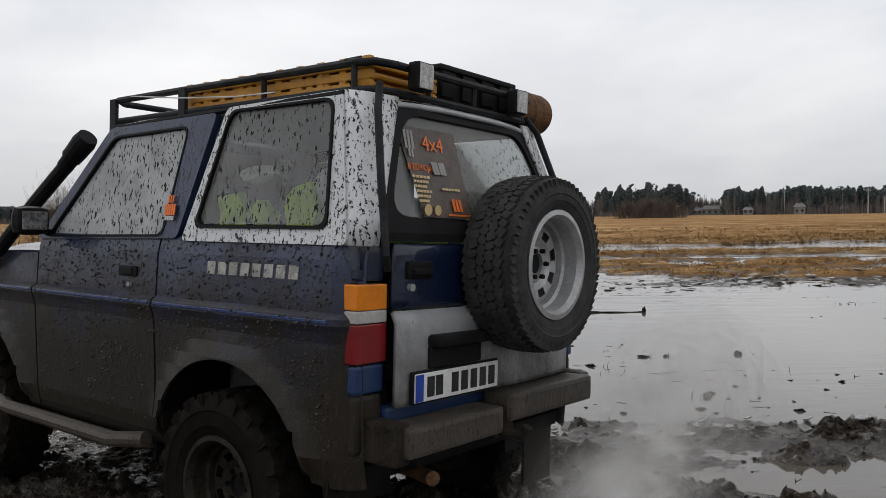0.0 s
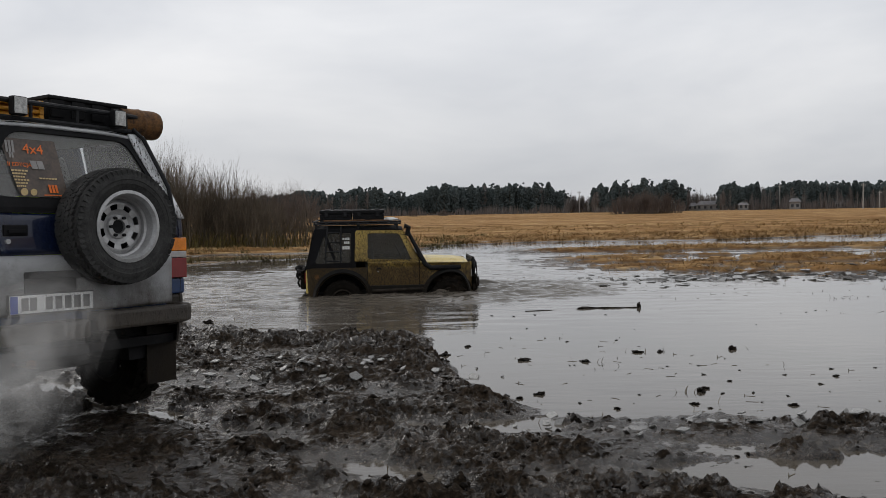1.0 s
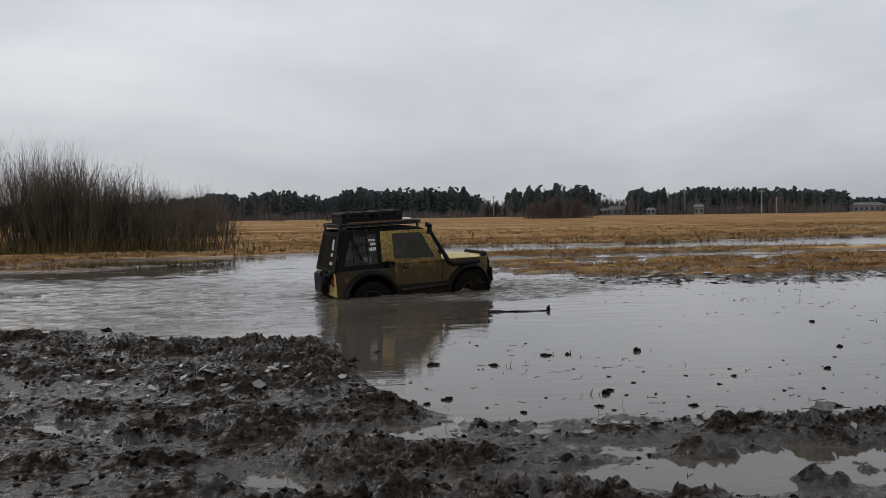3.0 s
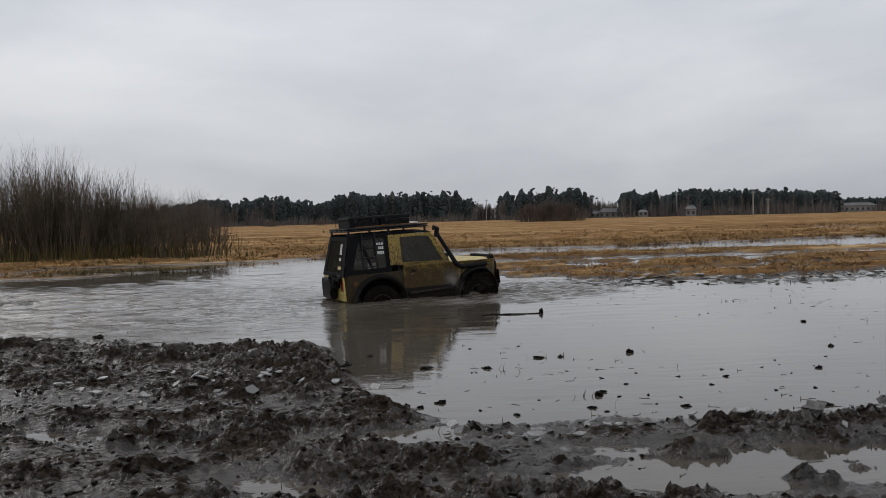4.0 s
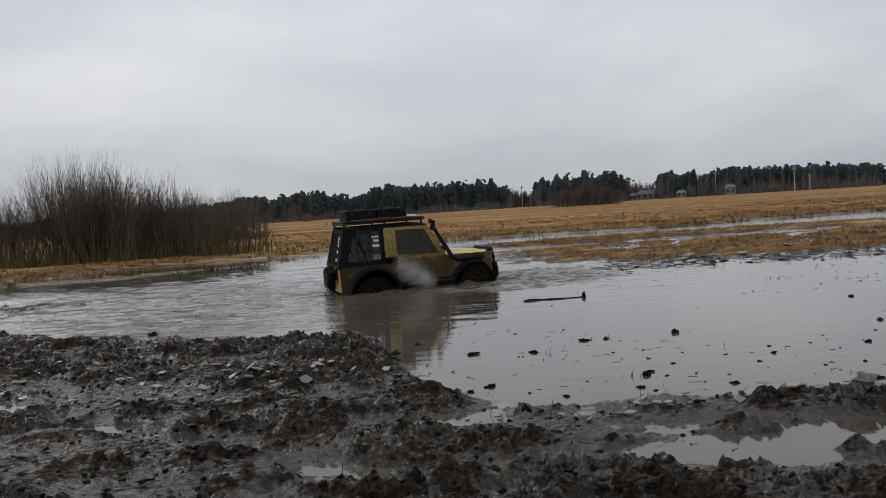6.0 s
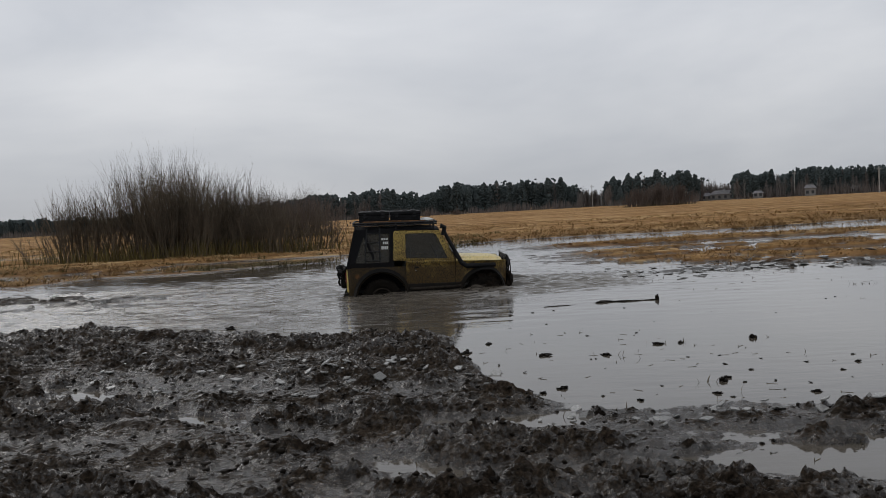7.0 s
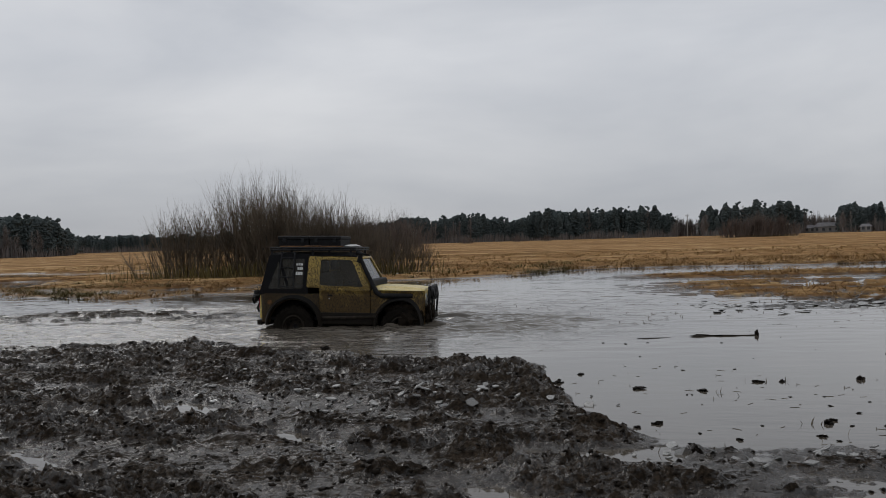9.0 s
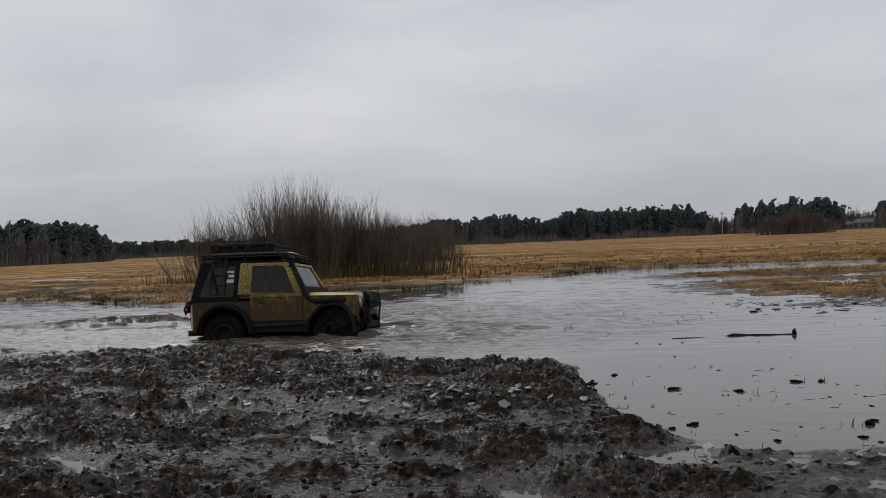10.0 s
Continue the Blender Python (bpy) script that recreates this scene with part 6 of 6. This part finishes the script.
def scatter_clods():
    rng = random.Random(14)
    shapes = [clod_mesh(k, (1.0, 0.8, 0.55), 0.45) for k in range(5)]
    placed = ((3.02, 8.44, 0.075, 1.5), (2.02, 8.36, 0.11, 0.5), (2.25, 8.36, 0.09, 0.5), (1.39, 7.91, 0.12, 0.4), (0.80, 8.02, 0.14, 0.4), (2.08, 6.51, 0.10, 0.9), (2.15, 6.62, 0.06, 0.8), (0.51, 6.41, 0.10, 0.7),
              (0.79, 6.52, 0.09, 0.7), (0.62, 6.38, 0.06, 0.7), (0.52, 5.92, 0.13, 0.6), (3.61, 5.83, 0.11, 0.6), (0.93, 5.62, 0.08, 1.4), (1.9, 6.1, 0.07, 0.6), (2.6, 6.0, 0.08, 0.5), (1.3, 6.0, 0.06, 0.6),
              (-0.2, 8.7, 0.16, 0.6), (0.05, 8.4, 0.12, 0.6), (0.3, 8.9, 0.10, 0.5), (-3.2, 11.3, 0.2, 0.5), (-5.0, 12.0, 0.22, 0.5), (-6.6, 12.2, 0.2, 0.6), (5.2, 8.3, 0.10, 0.5), (6.0, 10.2, 0.08, 0.8), (4.4, 7.2, 0.09, 0.5), (3.4, 7.0, 0.05, 0.9))
    placed += tuple((rng.uniform(0.6, 7.5), rng.uniform(5.9, 8.0) if k % 3 else rng.uniform(8, 13), rng.uniform(0.015, 0.045), rng.uniform(0.25, 0.5)) for k in range(60))
    for k, (x, y, r, tall) in enumerate(placed):
        ob = new("mud_clod", shapes[k % 5])
        ob.matrix_world = pose(x, y, 0.003, rng.uniform(-12, 12), rng.uniform(-12, 12), rng.uniform(0, 360)) @ Matrix.Diagonal((r * 0.46, r * 0.32, r * 0.50 * tall, 1))
        tagged(ob, "wet black clod of mud standing out of the water", "mud clod", "clods in the water")
    rock = new("stone", mesh_of(lump(bmesh.new(), (0, 0, 0), (0.09, 0.065, 0.055), 0.35, 77, 2), "stone", surface("grey_stone", (0.09, 0.085, 0.08), (0.20, 0.19, 0.18), 7, 0.8, 0, 0.01)))
    rock.matrix_world = pose(3.11, 5.15, height_at(3.11, 5.15) + 0.03, 0, 10, 30)
    tagged(rock, "grey stone half sunk in the mud", "stone")
    # the loose crumbs of the churned bank
    small = [mesh_of(lump(bmesh.new(), (0, 0, 0), (1, 0.8, 0.6), 0.6, 200 + k, 1 if k < 2 else 0), "crumb", CLOD) for k in range(6)]
    base = [([tuple(v.co) for v in me.vertices], [tuple(p.vertices) for p in me.polygons]) for me in small]
    nr = np.random.RandomState(8)
    xs, ys = nr.uniform(-9, 5, 60000), nr.uniform(2.8, 12, 60000)
    hs, _ = ground_height(xs, ys)
    s = Soup()
    for x, y, h in zip(xs, ys, hs):
        if h < -0.004 or rng.random() > min(0.7, 0.16 + max(0.0, h - 0.02) * 9):
            continue
        r = 0.005 + 0.024 * rng.random() ** 3.5
        vs, fs = base[rng.randrange(6) if r > 0.022 else rng.randrange(2, 6)]
        a = rng.uniform(0, 6.28)
        ca, sa, i = math.cos(a) * r, math.sin(a) * r, len(s.v)
        s.v += [(x + p[0] * ca - p[1] * sa, y + p[0] * sa + p[1] * ca, h + p[2] * r) for p in vs]
        s.f += [tuple(i + j for j in f) for f in fs]
    for me in small:
        bpy.data.meshes.remove(me)
    crumbs = s.mesh("mud_crumbs", CLOD)
    crumbs.polygons.foreach_set("use_smooth", [True] * len(crumbs.polygons))
    tagged(new("mud_crumbs", crumbs), "loose wet crumbs of black mud", "mud", kind="stuff")


def scatter_ice():
    rng = random.Random(33)
    shapes = []
    for k in range(6):
        n = rng.randrange(4, 6)
        loop = [(math.cos(6.283 * i / n) * rng.uniform(0.45, 1.0), math.sin(6.283 * i / n) * rng.uniform(0.25, 0.75)) for i in range(n)]
        bm = sheet(loop, lambda a, b: (a, b, 0.0))
        r = bmesh.ops.extrude_face_region(bm, geom=bm.faces[:])
        bmesh.ops.translate(bm, verts=[v for v in r["geom"] if isinstance(v, bmesh.types.BMVert)], vec=(0, 0, 0.10))
        shapes.append(mesh_of(bm, "ice_flake", ICE))
    spots = [(rng.gauss(-1.1, 0.7), rng.gauss(7.2, 0.45), 0.06, 12) for _ in range(58)] + [(rng.gauss(-2.9, 0.7), rng.gauss(7.6, 0.5), 0.055, 10) for _ in range(44)] + [(rng.uniform(0.5, 4.2), rng.gauss(5.44, 0.13), 0.055, 16) for _ in range(64)]
    spots += [(rng.uniform(3.0, 12.5), rng.gauss(17.0, 0.6), 0.13, 7) for _ in range(210)] + [(-4.2, 11.0, 0.15, 3), (-3.9, 11.1, 0.11, 3), (-5.0, 11.5, 0.10, 3)] + [(rng.uniform(-13, -8), rng.gauss(18.5, 0.6), 0.14, 5) for _ in range(16)]
    for x, y, r, tilt in spots:
        ob = new("ice_flake", shapes[rng.randrange(6)])
        r *= rng.uniform(0.3, 1.5)
        ob.matrix_world = pose(x, y, max(0.004, height_at(x, y) + 0.010), rng.gauss(0, tilt), rng.gauss(0, tilt), rng.uniform(0, 360)) @ Matrix.Diagonal((r, r, 0.10, 1))
        tagged(ob, "thin grey-white flake of broken ice on the mud", "ice flake", "broken ice")
    ob = new("ice_flake", shapes[1])
    ob.matrix_world = pose(-0.72, 6.85, height_at(-0.72, 6.85) + 0.05, 55, 10, 30) @ Matrix.Diagonal((0.075, 0.07, 0.12, 1))
    tagged(ob, "flake of ice standing on edge in the mud", "ice flake", "broken ice")


scatter_clods()
scatter_ice()
branch = thing("floating_branch", "dark thin branch floating on the water", "branch")
part("stick", tubed([(1.25, 11.95, 0.003), (1.45, 11.99, 0.002), (1.65, 12.04, -0.004), (1.9, 12.1, -0.016), (2.1, 12.15, -0.004), (2.5, 12.19, 0.002), (2.75, 12.2, -0.003), (2.95, 12.2, 0.004)], [0.006, 0.008, 0.009, 0.010, 0.014, 0.014, 0.009, 0.008], 7), CLOD, branch)
part("knot", lump(bmesh.new(), (2.97, 12.2, 0.03), (0.03, 0.03, 0.05), 0.3, 4, 2), CLOD, branch)
part("mud_clump", lump(bmesh.new(), (2.28, 12.17, 0.0), (0.22, 0.05, 0.020), 0.7, 6, 3), CLOD, branch)


# ---- wake and steam ----
def wake_patch():
    """Ripples that travel with the wading car; their edges dip under the water."""
    def place(u, v):
        d = math.hypot(u / 4.6, v / 2.9)
        fade = max(0.0, 1 - d ** 2)
        z = 0.12 * fade * (0.35 + noise.noise(Vector((u * 1.3, v * 3.2, 3.0))) + 0.6 * noise.noise(Vector((u * 3.2, v * 8.0, 1.0))) + 0.30 * noise.noise(Vector((u * 7.0, v * 17.0, 5.0))))
        bow = 0.05 * math.exp(-((u - 2.2 - 0.6 * abs(v)) / 0.35) ** 2) * (1 if abs(v) < 2.2 else 0)
        return (u + 1.7, v, z * (0.75 if u > 0 else 0.45) + bow * fade - 0.022 + 0.055 * fade ** 2)
    ob = new("wake", mesh_of(grid(np.linspace(-4.6, 4.6, 200), np.linspace(-2.9, 2.9, 200), place), "wake", WAKE_WATER, True))
    return tagged(ob, "low muddy waves round the wading car", "wave")


WAKE = wake_patch()


def puff_shells(size, seed):
    """Nested skins, so that the puff thins out towards its rim."""
    bm = bmesh.new()
    for k in (1.0, 0.86, 0.73, 0.60, 0.47, 0.33):
        lump(bm, (0, 0, 0), tuple(v * k for v in size), 0.16 + 0.1 * (1 - k), seed + k, 3)
    return bm


def puff(mat, size, seed, label):
    ob = new("steam_puff", mesh_of(puff_shells(size, seed), "steam_puff", mat, True))
    ob.visible_shadow = False
    return tagged(ob, label, "steam", "steam")


EXHAUST = [puff(STEAM, s, k, "grey exhaust steam drifting behind a car") for k, s in enumerate(((0.44, 0.44, 0.40), (0.56, 0.46, 0.46), (0.46, 0.48, 0.52), (0.58, 0.52, 0.40), (0.40, 0.40, 0.48)))]
HISS = [puff(THIN_STEAM, s, 20 + k, "thin steam rising from a wet wheel arch") for k, s in enumerate(((0.20, 0.16, 0.26), (0.30, 0.18, 0.34), (0.42, 0.2, 0.32)))]


# ---- what moves ----
BLUE_ROWS = (
    (0, -0.386, 3.748, -0.004, 2.56, -0.53, 141.77),
    (0.2, -0.904, 4.034, -0.110, 3.10, -4.34, 141.24),
    (0.4, -1.332, 4.324, -0.068, 1.67, -3.70, 141.28),
    (0.6, -1.759, 4.676, 0.028, -1.18, -2.96, 142.96),
    (0.8, -2.221, 5.067, 0.079, -1.23, -1.97, 143.85),
    (1, -2.714, 5.427, 0.121, 1.66, 0.51, 146.98),
    (1.2, -3.126, 5.744, 0.144, 3.77, 2.73, 150.72),
    (1.4, -3.511, 5.725, 0.157, 3.88, 3.76, 157.32),
    (1.6, -4.000, 5.950, 0.120, 2.00, 1.00, 160.00),
    (2, -5.200, 6.300, 0.100, 0.00, 0.00, 164.00),
    (3, -9.000, 7.200, 0.100, 0.00, 0.00, 168.00),
    (4, -13.000, 8.000, 0.100, 0.00, 0.00, 168.00),
    (5, -16.500, 8.700, 0.100, 0.00, 0.00, 168.00),
    (6, -18.500, 9.100, 0.100, 0.00, 0.00, 168.00),
    (10, -18.600, 9.120, 0.100, 0.00, 0.00, 168.00),
)
YELLOW_ROWS = (
    (0, -2.969, 14.799, -0.424, 0.11, -1.29, -2.14),
    (0.4, -2.469, 14.995, -0.424, 0.11, -1.29, 0.36),
    (0.6, -2.247, 15.080, -0.419, 0.43, -0.87, 1.68),
    (0.8, -2.023, 15.162, -0.410, 0.73, -0.3, 3.06),
    (1, -1.818, 15.252, -0.407, 1.21, 0.15, 4.7),
    (1.5, -1.243, 15.359, -0.408, 1.97, -0.77, 8.81),
    (2, -0.719, 15.384, -0.406, 2.28, -0.9, 12.78),
    (2.5, -0.231, 15.420, -0.407, 1.81, -1.67, 14.64),
    (3, 0.157, 15.377, -0.408, 0.81, -2.67, 15.51),
    (4.5, 0.451, 15.313, -0.422, -1.47, -2.65, 16.03),
    (5, 0.357, 15.415, -0.421, -1.94, -1.42, 14.82),
    (5.5, 0.039, 15.556, -0.428, -1.16, -1.52, 13.96),
    (6, -0.392, 15.613, -0.412, 0.48, -0.78, 12.44),
    (7.5, -2.158, 15.750, -0.384, 1.67, 1.88, 1.65),
    (8, -2.900, 15.412, -0.355, 1.59, 2.25, 0.87),
    (8.5, -3.708, 14.864, -0.318, 0.93, 2.57, 0.63),
    (9, -4.491, 14.600, -0.303, -0.38, 1.62, -0.28),
    (9.5, -5.237, 14.164, -0.327, -1.91, -0.02, -0.21),
    (10, -5.986, 13.654, -0.344, -4.91, 0.14, 0.01),
)


def place_at(rows, t):
    times = [r[0] for r in rows]
    return [float(np.interp(t, times, [r[k] for r in rows])) for k in range(1, 7)]


def roll_wheels(rows, wheels, radius, slip):
    """Turns each wheel by the way that its car goes."""
    angle, steps, last = 0.0, [], None
    for k in range(101):
        x, y, z, rx, ry, rz = place_at(rows, k / 10)
        if last is not None:
            d = (x - last[0]) * math.cos(radians(rz)) + (y - last[1]) * math.sin(radians(rz))
            angle += max(-80.0, min(80.0, math.degrees(d * slip / radius)))
        last = (x, y)
        steps.append((k / 10, angle))
    for w in wheels:
        base = w.matrix_basis.copy()
        walk(w, [(t, base @ pose(0, 0, 0, 0, a, 0)) for t, a in steps])


def motions():
    walk(BLUE_CAR, [(r[0], pose(*r[1:])) for r in BLUE_ROWS])
    walk(YELLOW_CAR, [(r[0], pose(*r[1:])) for r in YELLOW_ROWS])
    roll_wheels(BLUE_ROWS, BLUE_WHEELS, 0.385, 1.0)
    roll_wheels(YELLOW_ROWS, YELLOW_WHEELS, 0.395, 1.6)
    walk(WAKE, [(r[0], pose(r[1], r[2], 0.0, 0, 0, r[6])) for r in YELLOW_ROWS])
    # exhaust steam: each puff trails the tail pipe and is left behind a little further
    for k, ob in enumerate(EXHAUST):
        rows = []
        for i in range(0, 101, 2):
            t = i / 10
            x, y, z, rx, ry, rz = place_at(BLUE_ROWS, t)
            m = pose(x, y, z, rx, ry, rz)
            drift = 0.12 * k + 0.05 * math.sin(2.0 * t + k)
            out = float(np.interp(t, (0, 0.4, 0.8, 1.4), (-0.22, 0.62, 0.78, 0.80)))
            away = float(np.interp(t, (0.3, 0.9), (0, 1)))
            p = m @ Vector((-1.05 - 0.10 * k + 0.2 * away, out + away * (0.0, 1.3, 1.1, 1.4, 0.05)[k] + (-0.16, 0.12, 0.0, 0.20, -0.08)[k] + 0.08 * math.sin(3 * t + 2 * k), (0.22, 0.30, 0.42, 0.18, 0.75)[k] * (1 - away) + (0.36, 0.42, 0.60, 0.32, 0.62)[k] * away + 0.04 * math.sin(4 * t + k) + drift * 0.2))
            rows.append((t, pose(p.x, p.y, p.z, 0, 0, 20 * math.sin(t + k))))
        walk(ob, rows)
    # steam from the wading car: out of the front arch, up along the door, away behind the body
    for k, ob in enumerate(HISS):
        rows = []
        for i in range(0, 101, 2):
            t = i / 10
            m = pose(*place_at(YELLOW_ROWS, t)) @ Matrix.Scale(0.93, 4)
            g = max(0.0, min(1.0, (t - 3.6) / 0.8)) * max(0.0, min(1.0, (7.0 - t) / 0.8))
            slide = max(0.0, min(1.0, (t - 4.3) / 1.6))
            p = m @ Vector((1.95 - (0.35 + 0.55 * slide) * g - 0.22 * k * g, -0.40 - 0.60 * g, 0.55 + (0.12 + 0.10 * k) * g + 0.05 * math.sin(3 * t + k)))
            rows.append((t, pose(p.x, p.y, p.z, 0, 0, 15 * math.sin(t + k))))
        walk(ob, rows)


motions()
